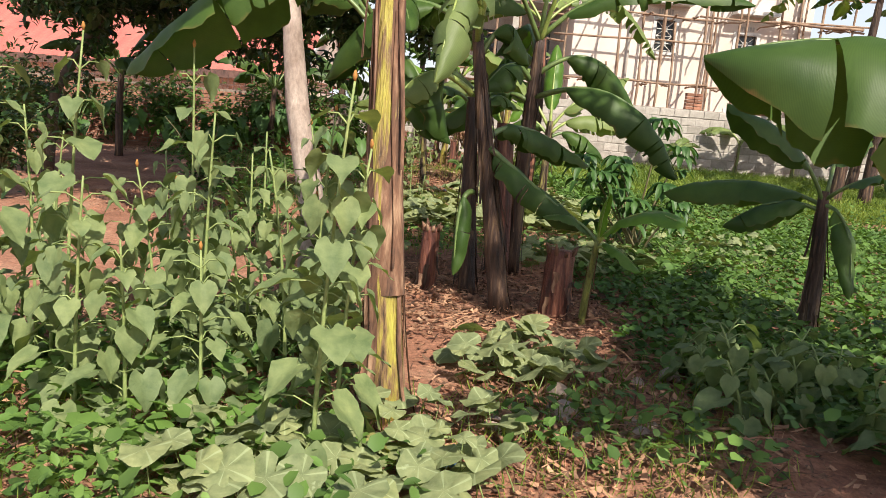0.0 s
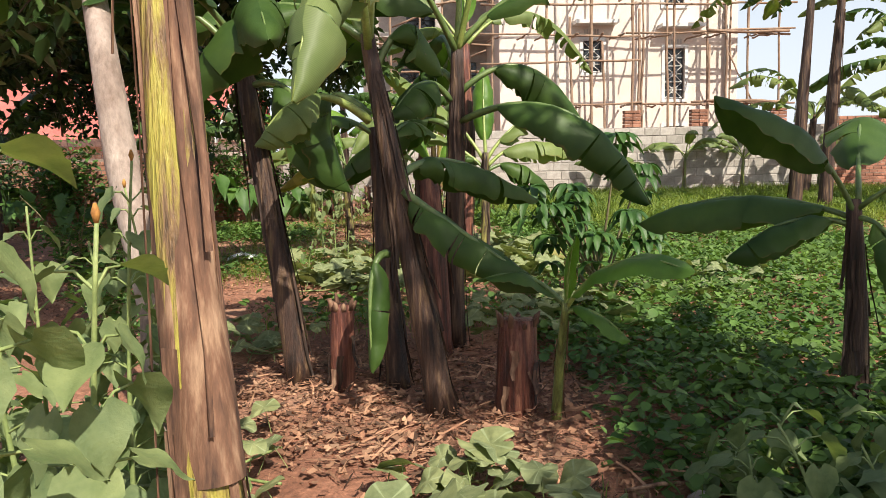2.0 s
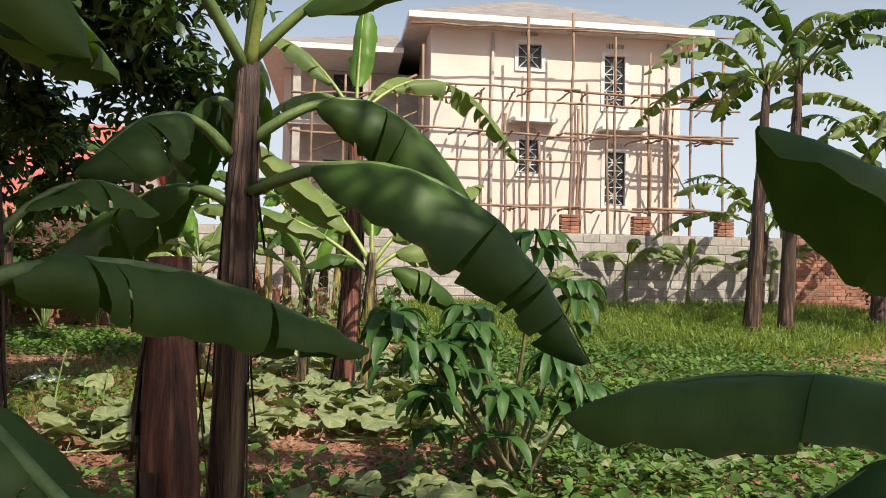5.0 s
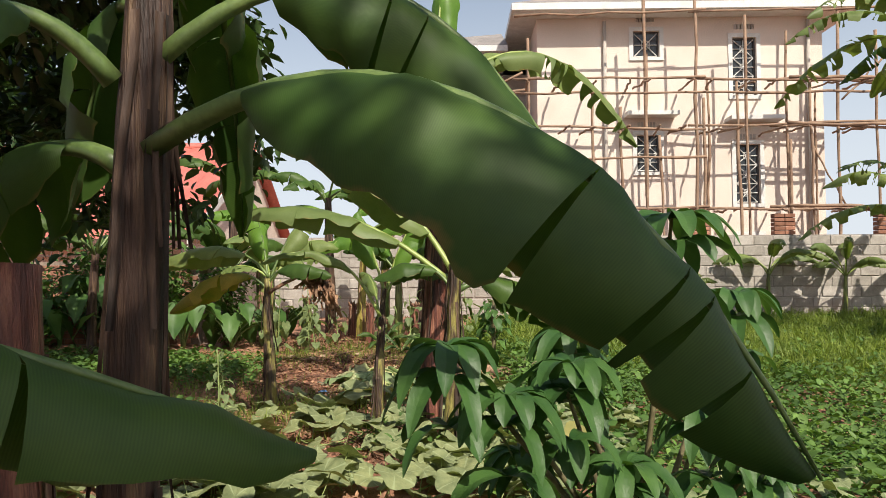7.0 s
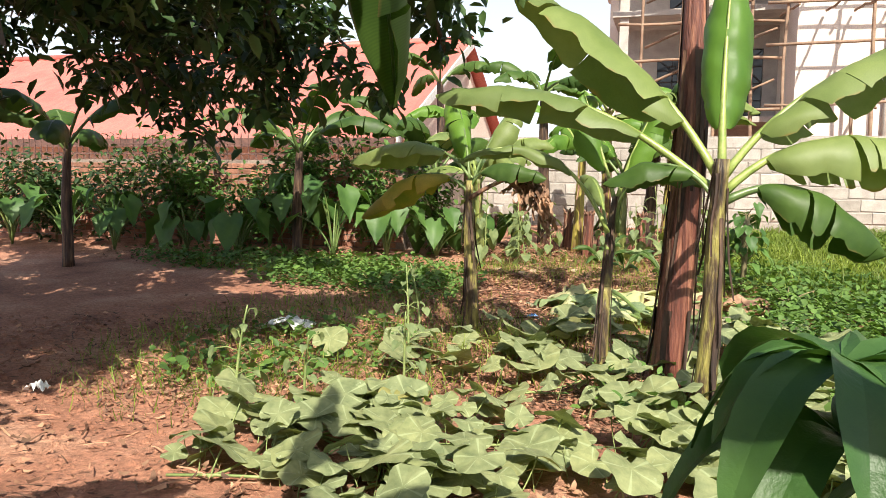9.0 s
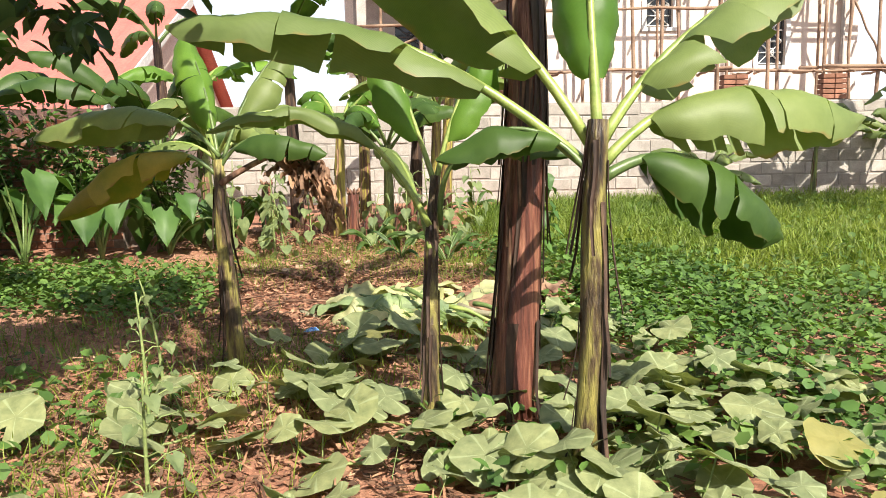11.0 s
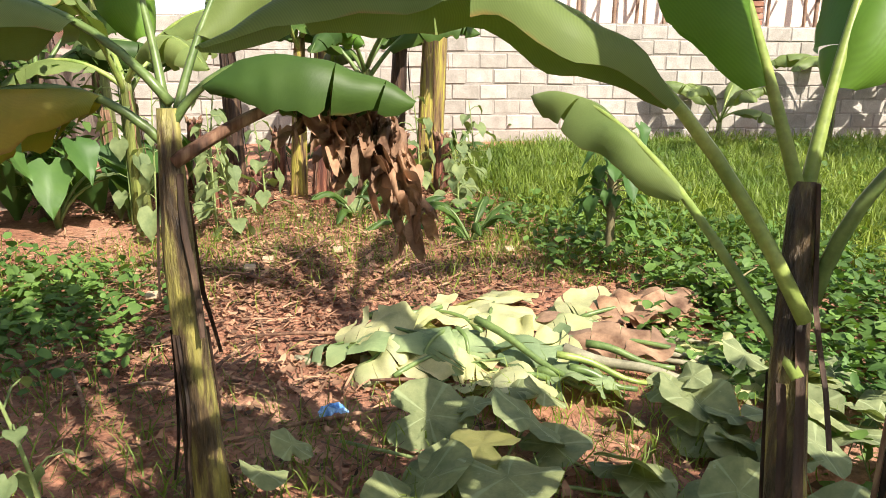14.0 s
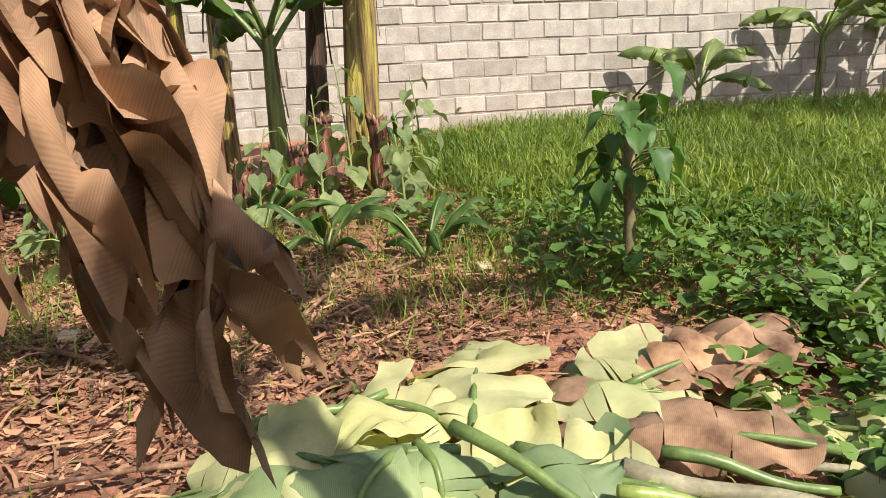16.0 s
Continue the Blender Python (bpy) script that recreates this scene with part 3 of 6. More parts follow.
# ---- unfinished three-storey building ----
FY = 27.5
WINDOWS = [(6.86, 7.93, 7.64, 8.72), (9.79, 6.75, 10.5, 8.5), (6.93, 4.5, 7.6, 5.6), (9.84, 3.54, 10.55, 5.3), (6.9, 1.5, 7.6, 2.4), (9.84, 1.2, 10.55, 2.6)]
VENTS = [(6.95, 9.0, 7.5, 9.12), (9.85, 8.75, 10.45, 8.9)]


def grille(x0, z0, x1, z1, y):
    """A star-and-frame burglar grille."""
    g, b = [], 0.016
    w, h = x1 - x0, z1 - z0
    cells = max(1, round(h / w))
    ch = h / cells
    for c in range(cells):
        a, d = z0 + c * ch, z0 + (c + 1) * ch
        cx, cz = (x0 + x1) / 2, (a + d) / 2
        for (p, q) in (((x0, a), (x1, d)), ((x0, d), (x1, a)), ((cx, a), (cx, d)), ((x0, cz), (x1, cz))):
            g.append(tube([(p[0], y, p[1]), (q[0], y, q[1])], [b, b], 4))
        s = min(w, ch) * 0.24
        ring = [(cx + s * math.cos(k), y, cz + s * math.sin(k)) for k in [math.pi / 4 + math.pi / 2 * j for j in range(5)]]
        g.append(tube(ring, [b] * 5, 4))
        g.append(tube([(x0, y, a), (x1, y, a)], [b, b], 4))
    return joined(*g)


def wall_with_holes(x0, z0, x1, z1, y, t, holes):
    """One slab with openings cut through it."""
    xs = sorted({x0, x1, *[v for h in holes for v in (h[0], h[2])]})
    zs = sorted({z0, z1, *[v for h in holes for v in (h[1], h[3])]})
    nx, nz = len(xs), len(zs)

    def full(i, j):
        if not (0 <= i < nx - 1 and 0 <= j < nz - 1):
            return False
        mx, mz = (xs[i] + xs[i + 1]) / 2, (zs[j] + zs[j + 1]) / 2
        return not any(h[0] < mx < h[2] and h[1] < mz < h[3] for h in holes)

    V = [(x, yy, z) for yy in (y, y + t) for z in zs for x in xs]
    F = []
    o = nx * nz
    for j in range(nz - 1):
        for i in range(nx - 1):
            if not full(i, j):
                continue
            a, b, c, d = j * nx + i, j * nx + i + 1, (j + 1) * nx + i + 1, (j + 1) * nx + i
            F += [(a, b, c, d), (a + o, d + o, c + o, b + o)]
            for p, q, ii, jj in ((a, b, i, j - 1), (b, c, i + 1, j), (c, d, i, j + 1), (d, a, i - 1, j)):
                if not full(ii, jj):
                    F.append((q, p, p + o, q + o))
    used = sorted({k for f in F for k in f})
    idx = {k: n for n, k in enumerate(used)}
    return [V[k] for k in used], [tuple(idx[k] for k in f) for f in F]


def building():
    b = thing("apartment_building", (8.0, 31.0, 0.5), "unfinished cream three-storey building with wooden scaffolding round it", "building")
    part("front_wall", wall_with_holes(4.0, 0.3, 12.45, 9.1, FY, 0.25, WINDOWS + VENTS), M["plaster"], b, "cream plastered front wall", smooth=False)
    part("side_wall", box(12.2, FY + 0.25, 0.3, 12.45, 37.0, 9.1), M["plaster"], b, smooth=False)
    part("inner_side_wall", box(4.0, FY + 0.25, 0.3, 4.25, 31.0, 9.1), M["plaster"], b, smooth=False)
    rear = [(0.9, 6.6, 2.0, 8.3), (2.6, 3.4, 3.6, 5.4), (0.6, 3.8, 1.5, 5.2)]
    part("recessed_wall", wall_with_holes(-0.6, 0.3, 4.0, 8.4, 31.0, 0.25, rear), M["concrete"], b, "bare recessed wall", smooth=False)
    part("back_wall", box(-0.6, 36.8, 0.3, 12.2, 37.0, 9.1), M["plaster"], b, smooth=False)
    part("west_wall", box(-0.85, 31.0, 0.3, -0.6, 37.0, 8.4), M["plaster"], b, smooth=False)
    for x0, z0, x1, z1 in rear:
        w = part("window", grille(x0, z0, x1, z1, 31.1), M["frame_dark"], b, "window with bars", smooth=False)
        part("pane", box(x0, 31.16, z0, x1, 31.18, z1), M["glass"], w, smooth=False)
    for z in (3.1, 6.05):
        part("floor_slab", box(-0.6, 28.9, z, 3.996, 30.996, z + 0.16), M["concrete"], b, "bare concrete balcony slab", smooth=False)
    for x in (-0.4, 1.9):
        part("column", box(x, 29.0, 0.3, x + 0.25, 29.25, 8.35), M["concrete"], b, smooth=False)
    for x0, z0, x1, z1 in WINDOWS:
        fr = joined(box(x0, FY + 0.1, z0, x0 + 0.05, FY + 0.16, z1), box(x1 - 0.05, FY + 0.1, z0, x1, FY + 0.16, z1), box(x0 + 0.05, FY + 0.1, z0, x1 - 0.05, FY + 0.16, z0 + 0.05), box(x0 + 0.05, FY + 0.1, z1 - 0.05, x1 - 0.05, FY + 0.16, z1))
        w = part("window", fr, M["frame_dark"], b, "dark steel window", smooth=False)
        part("pane", box(x0 + 0.05, FY + 0.13, z0 + 0.05, x1 - 0.05, FY + 0.14, z1 - 0.05), M["glass"], w, smooth=False)
        part("grille", grille(x0 + 0.05, z0 + 0.05, x1 - 0.05, z1 - 0.05, FY + 0.09), M["steel_white"], w, "pale star-patterned grille", smooth=False)
        s = joined(box(x0 - 0.12, FY - 0.05, z0 - 0.1, x1 + 0.12, FY - 0.003, z0), box(x0 - 0.12, FY - 0.035, z0, x0, FY - 0.003, z1 + 0.12), box(x1, FY - 0.035, z0, x1 + 0.12, FY - 0.003, z1 + 0.12), box(x0, FY - 0.035, z1, x1, FY - 0.003, z1 + 0.12))
        part("surround", s, M["steel_white"], w, "pale raised surround", smooth=False)
    for x0, z0, x1, z1 in VENTS + [(6.95, 5.8, 7.5, 5.98), (9.85, 5.45, 10.45, 5.6)]:
        g = joined(*[box(x0 + i * (x1 - x0) / 6 + 0.01, FY - 0.012, z0, x0 + (i + 1) * (x1 - x0) / 6 - 0.02, FY - 0.003, z1) for i in range(6)])
        part("vent", g, M["concrete"], b, smooth=False)
    for x0, x1, z in ((6.55, 8.05, 6.1), (9.55, 11.08, 5.95)):
        part("canopy", box(x0, FY - 0.55, z, x1, FY - 0.003, z + 0.12), M["steel_white"], b, "thin concrete sun canopy", smooth=False)
    for x in (6.0, 12.0):
        part("downpipe", tube([(x, FY - 0.08, 0.5), (x, FY - 0.08, 9.0)], [0.055, 0.055], 8), M["concrete"], b)
    # hipped roof with a pale boxed eave
    e, ez = 0.8, 9.12
    part("eave", box(4.0 - e, FY - e, ez, 12.45 + e, 37.0 + e, ez + 0.2), M["steel_white"], b, "pale boxed eave", smooth=False)
    z = ez + 0.205
    V = [(4 - e, FY - e, z), (12.45 + e, FY - e, z), (12.45 + e, 37 + e, z), (4 - e, 37 + e, z), (8.2, 31.5, z + 2.3), (8.2, 33.5, z + 2.3)]
    part("roof", (V, [(0, 1, 4), (1, 2, 5, 4), (2, 3, 5), (3, 0, 4, 5), (3, 2, 1, 0)]), M["roof_grey"], b, "grey-brown tiled hip roof", smooth=False)
    part("lower_eave", box(-1.5, 28.3, 8.42, 3.19, 37.6, 8.6), M["steel_white"], b, smooth=False)
    V = [(-1.5, 28.3, 8.605), (3.2, 28.3, 8.605), (3.2, 37.6, 8.605), (-1.5, 37.6, 8.605), (3.2, 31.5, 10.0), (3.2, 34.0, 10.0)]
    part("lower_roof", (V, [(0, 1, 4), (3, 0, 4, 5), (2, 3, 5), (1, 2, 5, 4), (3, 2, 1, 0)]), M["roof_grey"], b, smooth=False)


building()


def scaffolding():
    r = random.Random(11)
    s = thing("scaffolding", (8.5, 26.5, 0.5), "scaffold of crooked wooden poles tied round the building", "scaffolding")

    def pole(a, b, rad, name):
        a, b = Vector(a), Vector(b)
        n = 6
        pts = [a.lerp(b, i / n) + Vector((r.uniform(-1, 1), r.uniform(-1, 1), r.uniform(-1, 1))) * 0.035 for i in range(n + 1)]
        part(name, tube(pts, [rad * r.uniform(0.8, 1.15) for _ in pts], 6), M["pole"], s)

    for x, top in ((3.6, 8.2), (5.4, 6.9), (6.2, 6.2), (6.9, 9.2), (7.3, 5.4), (8.35, 9.4), (8.5, 6.4), (9.45, 6.9), (9.75, 8.8), (10.9, 5.2), (11.5, 6.9), (12.3, 8.9), (13.35, 8.3)):
        pole((x + r.uniform(-0.1, 0.1), 26.3, 0.5), (x, 26.35, top), 0.045, "standard")
    for x, top in ((5.3, 4.0), (7.1, 8.0), (8.9, 7.2), (11.2, 8.6), (12.1, 6.8)):
        pole((x, 27.15, 0.5), (x + r.uniform(-0.1, 0.1), 27.2, top), 0.04, "standard")
    for z in (3.3, 4.75, 5.6, 6.55, 6.95, 8.85):
        pole((3.2, 26.3, z + r.uniform(-0.08, 0.08)), (8.6, 26.3, z + r.uniform(-0.08, 0.08)), 0.036, "ledger")
        if z not in (4.75,):
            pole((8.1, 26.34, z + 0.03), (13.9, 26.3, z + r.uniform(-0.12, 0.12)), 0.036, "ledger")
    for z in (3.25, 5.55, 6.85):
        for k in range(12):
            x = 3.7 + k * 0.85 + r.uniform(-0.2, 0.2)
            pole((x, 25.9, z + r.uniform(-0.08, 0.02)), (x + r.uniform(-0.25, 0.35), 27.4, z + r.uniform(0.0, 0.12)), 0.033, "putlog")
        pole((10.8, 26.1, z + 0.1), (13.6, 26.2, z + 0.05), 0.05, "plank_pole")
        pole((10.4, 26.5, z + 0.12), (13.8, 26.45, z + 0.02), 0.045, "plank_pole")
    pole((12.4, 26.3, 6.3), (13.6, 26.3, 7.6), 0.03, "brace")
    pole((11.5, 26.4, 5.2), (12.5, 26.4, 3.3), 0.03, "brace")
    for z in (3.4, 4.7, 5.7, 6.9):
        pole((-0.4, 28.2, z), (3.8, 28.0, z + r.uniform(-0.2, 0.3)), 0.04, "ledger")
        pole((0.3, 28.6, z - 0.6), (3.6, 27.9, z + 0.7), 0.035, "brace")
    for x in (0.2, 1.2, 2.2, 3.1):
        pole((x, 28.2, 0.5), (x + r.uniform(-0.2, 0.2), 28.2, 7.6), 0.045, "standard")


scaffolding()
for px, pw in ((7.0, 0.5), (9.0, 0.5), (11.4, 0.5)):
    V = joined(*[chamfered(px + (0.25 if (i % 2) else 0) - 0.0, WALL_Y + 0.01, WZ0 + 8 * BH + 0.01 + j * 0.1, px + 0.235 + (0.25 if i % 2 else 0), WALL_Y + 0.23, WZ0 + 8 * BH + 0.095 + j * 0.1, 0.008) for j in range(5) for i in range(2)])
    solid("brick_pier", V, M["brick"], "short red brick pier on top of the block wall", "pier", "brick piers on the wall")


# ---- banana grove by the path ----
p = banana((-0.22, 3.5, 0), "tall banana plant with a yellow-green peeling stem")
pseudostem(p, [(-0.22, 3.5, -0.03), (-0.3, 3.6, 0.9), (-0.36, 3.72, 2.1), (-0.36, 3.74, 2.6)], [0.1, 0.085, 0.072, 0.055], "stem_yellow", 16, 3)
part("dry_sheath", tube([(-0.265, 3.56, 0.62), (-0.285, 3.585, 0.8), (-0.31, 3.62, 1.1), (-0.335, 3.67, 1.5), (-0.358, 3.715, 2.0), (-0.36, 3.73, 2.3)], [0.089, 0.094, 0.09, 0.085, 0.078, 0.07], 16, 0.09, 4, False), M["sheath"], p, "grey-brown dry leaf sheath round the upper stem")
leaf(p, (-0.4, 3.74, 2.2), (-1.0, 3.95, 2.45), (-1.75, 4.0, 1.6), 0.6, "banana", 0.9, 0.1, 4)
leaf(p, (-0.36, 3.74, 2.5), (0.1, 3.4, 3.4), (0.5, 2.9, 2.5), 0.5, "banana_sunlit", 0.6, 0, 4)
leaf(p, (-0.36, 3.74, 2.5), (-0.3, 4.3, 3.4), (0.0, 5.0, 2.3), 0.5, "banana", 0.6, 0, 4)
leaf(p, (-0.36, 3.74, 2.5), (-0.9, 3.0, 3.4), (-1.4, 2.4, 2.9), 0.5, "banana", 0.5, 0, 3)

p = banana((0.5, 5.8, 0), "banana plant with a dark streaked leaning stem")
pseudostem(p, [(0.5, 5.8, -0.03), (0.36, 5.85, 0.8), (0.2, 5.93, 1.7), (0.12, 5.96, 2.2)], [0.085, 0.07, 0.056, 0.042], "stem_dark", 16, 5)
leaf(p, (0.28, 5.90, 1.38), (0.52, 6.40, 1.67), (1.28, 6.90, 1.18), 0.42, "banana", 1.1, 0.1, 3, 0.18)
leaf(p, (0.30, 5.85, 1.31), (0.54, 5.75, 1.14), (1.05, 5.45, 0.78), 0.36, "banana", 0.9, 0.2, 5, 0.1)
leaf(p, (0.12, 5.95, 1.72), (-0.24, 5.72, 2.04), (-0.47, 5.60, 1.57), 0.42, "banana_sunlit", 1.2, 0.3, 3, 0.4)
leaf(p, (0.12, 5.98, 1.75), (-0.28, 6.05, 2.15), (-0.02, 6.15, 1.3), 0.5, "banana", 1.0, 0.6, 4, 0.45)
leaf(p, (0.13, 5.95, 2.1), (0.08, 5.15, 3.2), (-0.14, 4.6, 1.72), 0.66, "banana_sunlit", 1.35, 0.15, 13, 0.22)
leaf(p, (0.14, 5.97, 1.95), (0.36, 6.1, 2.55), (0.56, 6.1, 1.98), 0.5, "banana", 1.2, 0, 3, 0.25)
leaf(p, (0.12, 5.96, 2.2), (0.1, 6.0, 2.9), (0.2, 6.1, 3.6), 0.45, "banana_young", 0.4, 0, 0, 0.3)
leaf(p, (0.13, 5.95, 2.15), (0.2, 5.6, 2.9), (0.32, 5.5, 3.4), 0.3, "banana_young", 0.9, 0, 0, 0.35)
leaf(p, (0.12, 5.96, 2.15), (-0.15, 6.1, 2.8), (-0.45, 6.3, 3.2), 0.4, "banana_young", 0.6, 0, 1, 0.4)
leaf(p, (0.14, 5.95, 2.15), (-0.6, 6.1, 2.8), (-1.1, 6.3, 1.75), 0.6, "banana", 1.1, 0, 4, 0.25)
leaf(p, (0.2, 5.9, 0.95), (0.06, 5.72, 1.0), (0.1, 5.68, 0.3), 0.24, "banana", 1.0, 0.5, 1, 0.3)

p = banana((-0.42, 6.55, 0), "banana plant with a dark brown stem and hanging leaves")
pseudostem(p, [(-0.42, 6.55, -0.03), (-0.55, 6.65, 0.9), (-0.72, 6.78, 1.9), (-0.76, 6.8, 2.4)], [0.084, 0.072, 0.064, 0.05], "stem_dark", 18, 8)
whorl(p, (-0.76, 6.8, 2.35), 6, 1.5, 0.48, "banana", 21, 0.6, 3)
leaf(p, (-0.74, 6.8, 2.0), (-0.3, 6.6, 2.2), (-0.2, 6.5, 1.3), 0.45, "banana", 1.0, 0, 3, 0.3)

p = banana((0.24, 6.35, 0), "slender dark banana sucker in the clump")
pseudostem(p, [(0.24, 6.35, -0.03), (0.18, 6.45, 0.8), (0.14, 6.5, 1.7)], [0.075, 0.065, 0.045], "stem_dark", 12, 9)
whorl(p, (0.14, 6.5, 1.65), 2, 0.8, 0.28, "banana", 22, 0.9, 2, thick=0.014)

p = banana((0.55, 7.25, 0), "reddish-brown banana stem behind the clump")
pseudostem(p, [(0.55, 7.25, -0.03), (0.52, 7.25, 0.8), (0.5, 7.3, 1.5)], [0.12, 0.11, 0.08], "stem_red", 18, 12)

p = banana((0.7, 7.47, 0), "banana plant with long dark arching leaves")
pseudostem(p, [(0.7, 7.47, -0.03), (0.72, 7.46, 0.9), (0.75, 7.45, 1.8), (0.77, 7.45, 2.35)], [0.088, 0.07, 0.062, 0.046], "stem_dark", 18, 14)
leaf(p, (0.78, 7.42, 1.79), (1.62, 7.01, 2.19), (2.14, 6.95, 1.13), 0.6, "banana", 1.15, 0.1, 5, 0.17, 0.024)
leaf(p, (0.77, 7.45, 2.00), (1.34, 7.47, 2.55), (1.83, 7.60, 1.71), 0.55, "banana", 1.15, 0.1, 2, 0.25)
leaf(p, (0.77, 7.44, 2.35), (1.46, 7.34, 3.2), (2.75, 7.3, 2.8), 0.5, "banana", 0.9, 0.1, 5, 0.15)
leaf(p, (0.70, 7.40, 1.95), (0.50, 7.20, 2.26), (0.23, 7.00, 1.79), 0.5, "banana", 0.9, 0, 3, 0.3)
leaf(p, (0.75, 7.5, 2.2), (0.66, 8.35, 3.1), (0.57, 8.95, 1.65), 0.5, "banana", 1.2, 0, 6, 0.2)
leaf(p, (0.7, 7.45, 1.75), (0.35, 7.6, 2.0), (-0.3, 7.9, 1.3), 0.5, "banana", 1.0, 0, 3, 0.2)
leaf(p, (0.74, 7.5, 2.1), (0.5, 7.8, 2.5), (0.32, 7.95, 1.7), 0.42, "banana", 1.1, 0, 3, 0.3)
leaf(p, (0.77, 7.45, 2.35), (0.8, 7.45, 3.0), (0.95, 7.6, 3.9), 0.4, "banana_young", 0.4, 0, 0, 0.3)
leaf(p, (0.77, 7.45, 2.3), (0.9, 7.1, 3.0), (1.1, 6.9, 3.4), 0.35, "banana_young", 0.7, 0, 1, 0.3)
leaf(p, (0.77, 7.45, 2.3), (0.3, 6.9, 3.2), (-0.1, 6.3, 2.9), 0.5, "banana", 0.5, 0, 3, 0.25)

p = banana((1.12, 5.6, 0), "young banana sucker with bright green leaves")
pseudostem(p, [(1.12, 5.6, -0.02), (1.12, 5.5, 0.35), (1.13, 5.38, 0.72)], [0.032, 0.027, 0.02], "stem_green", 5, 31)
leaf(p, (1.13, 5.4, 0.68), (1.3, 5.1, 1.12), (1.56, 4.75, 0.95), 0.27, "banana_young", 0.4, 0.3, 0, 0.1, 0.012)
leaf(p, (1.13, 5.4, 0.7), (0.95, 5.5, 0.95), (0.68, 5.55, 0.82), 0.22, "banana", 0.5, 0, 1, 0.1, 0.012)
leaf(p, (1.13, 5.4, 0.66), (1.25, 5.35, 0.75), (1.45, 5.3, 0.52), 0.22, "banana_young", 0.6, 0, 0, 0.15, 0.012)
leaf(p, (1.13, 5.38, 0.7), (1.13, 5.36, 0.9), (1.16, 5.3, 1.08), 0.1, "banana_young", 0.9, 0, 0, 0.1, 0.01)

p = banana((2.9, 5.65, 0), "small banana plant with broad shining leaves")
pseudostem(p, [(2.9, 5.65, -0.02), (2.9, 5.66, 0.6), (2.87, 5.68, 1.2)], [0.075, 0.06, 0.04], "stem_dark", 11, 33)
leaf(p, (2.91, 5.68, 1.04), (2.60, 5.56, 1.67), (2.01, 5.60, 1.78), 0.44, "banana", 0.9, 0.15, 1, 0.3, 0.016)
leaf(p, (2.87, 5.7, 1.1), (2.4, 6.2, 1.35), (1.87, 6.43, 1.03), 0.5, "banana", 0.95, 0.1, 1, 0.1, 0.014)
leaf(p, (2.87, 5.68, 1.05), (2.55, 5.8, 1.2), (2.2, 5.85, 0.85), 0.42, "banana", 0.9, 0.1, 1, 0.15, 0.014)
leaf(p, (2.88, 5.65, 1.15), (3.2, 5.3, 1.6), (3.6, 4.9, 1.2), 0.4, "banana", 0.5, 0, 2, 0.15, 0.014)
leaf(p, (2.88, 5.65, 1.1), (3.0, 5.4, 1.1), (3.0, 5.3, 0.45), 0.25, "banana", 0.8, 0, 1, 0.2, 0.014)
leaf(p, (2.88, 5.65, 1.2), (3.2, 6.2, 1.9), (3.6, 6.7, 1.6), 0.45, "banana", 0.4, 0, 2, 0.15, 0.014)

p = banana((2.05, 2.1, 0), "banana plant whose broad leaf overhangs the path")
pseudostem(p, [(2.05, 2.1, -0.02), (2.05, 2.12, 0.7), (2.0, 2.15, 1.35)], [0.09, 0.08, 0.05], "stem_dark", 10, 35)
leaf(p, (2.0, 2.15, 1.3), (1.45, 2.17, 2.03), (0.72, 2.25, 1.75), 0.74, "banana", 1.15, 0.1, 3, 0.12)
leaf(p, (2.0, 2.15, 1.3), (2.6, 2.6, 2.2), (3.2, 3.2, 1.9), 0.6, "banana", 0.7, 0, 2, 0.15)
leaf(p, (2.0, 2.15, 1.35), (2.3, 1.5, 2.3), (2.6, 0.8, 2.0), 0.6, "banana", 0.6, 0, 2, 0.15)
leaf(p, (2.0, 2.15, 1.35), (2.2, 3.0, 2.3), (2.5, 3.9, 2.1), 0.6, "banana", 0.6, 0, 2, 0.15)
leaf(p, (2.0, 2.15, 1.35), (2.9, 2.2, 2.4), (3.7, 2.4, 2.3), 0.6, "banana", 0.6, 0, 2, 0.15)


def stump(x, y, h, rad, seed, label="cut brown banana stump with frayed top"):
    s = thing("banana_stump", (x, y, gz(x, y)), label, "stump", "cut banana stumps")
    pseudostem(s, [(x, y, gz(x, y) - 0.03), (x + 0.01, y, gz(x, y) + h * 0.5), (x + 0.02, y + 0.02, gz(x, y) + h)], [rad, rad * 0.95, rad * 0.88], "stem_red", 7, seed)
    r = random.Random(seed)
    for i in range(9):
        a = i / 9 * 2 * math.pi
        b = Vector((x + 0.02 + math.cos(a) * rad * 0.8, y + 0.02 + math.sin(a) * rad * 0.8, gz(x, y) + h - 0.03))
        k = r.uniform(0.02, 0.1)
        part("frayed_fibre", tube([b, b + Vector((math.cos(a) * 0.01, math.sin(a) * 0.01, k * 0.6)), b + Vector((math.cos(a) * 0.03, math.sin(a) * 0.03, k))], [0.022, 0.018, 0.004], 5), M["sheath"], s)


stump(-0.13, 6.35, 0.55, 0.085, 41)
stump(0.92, 5.75, 0.55, 0.125, 42)

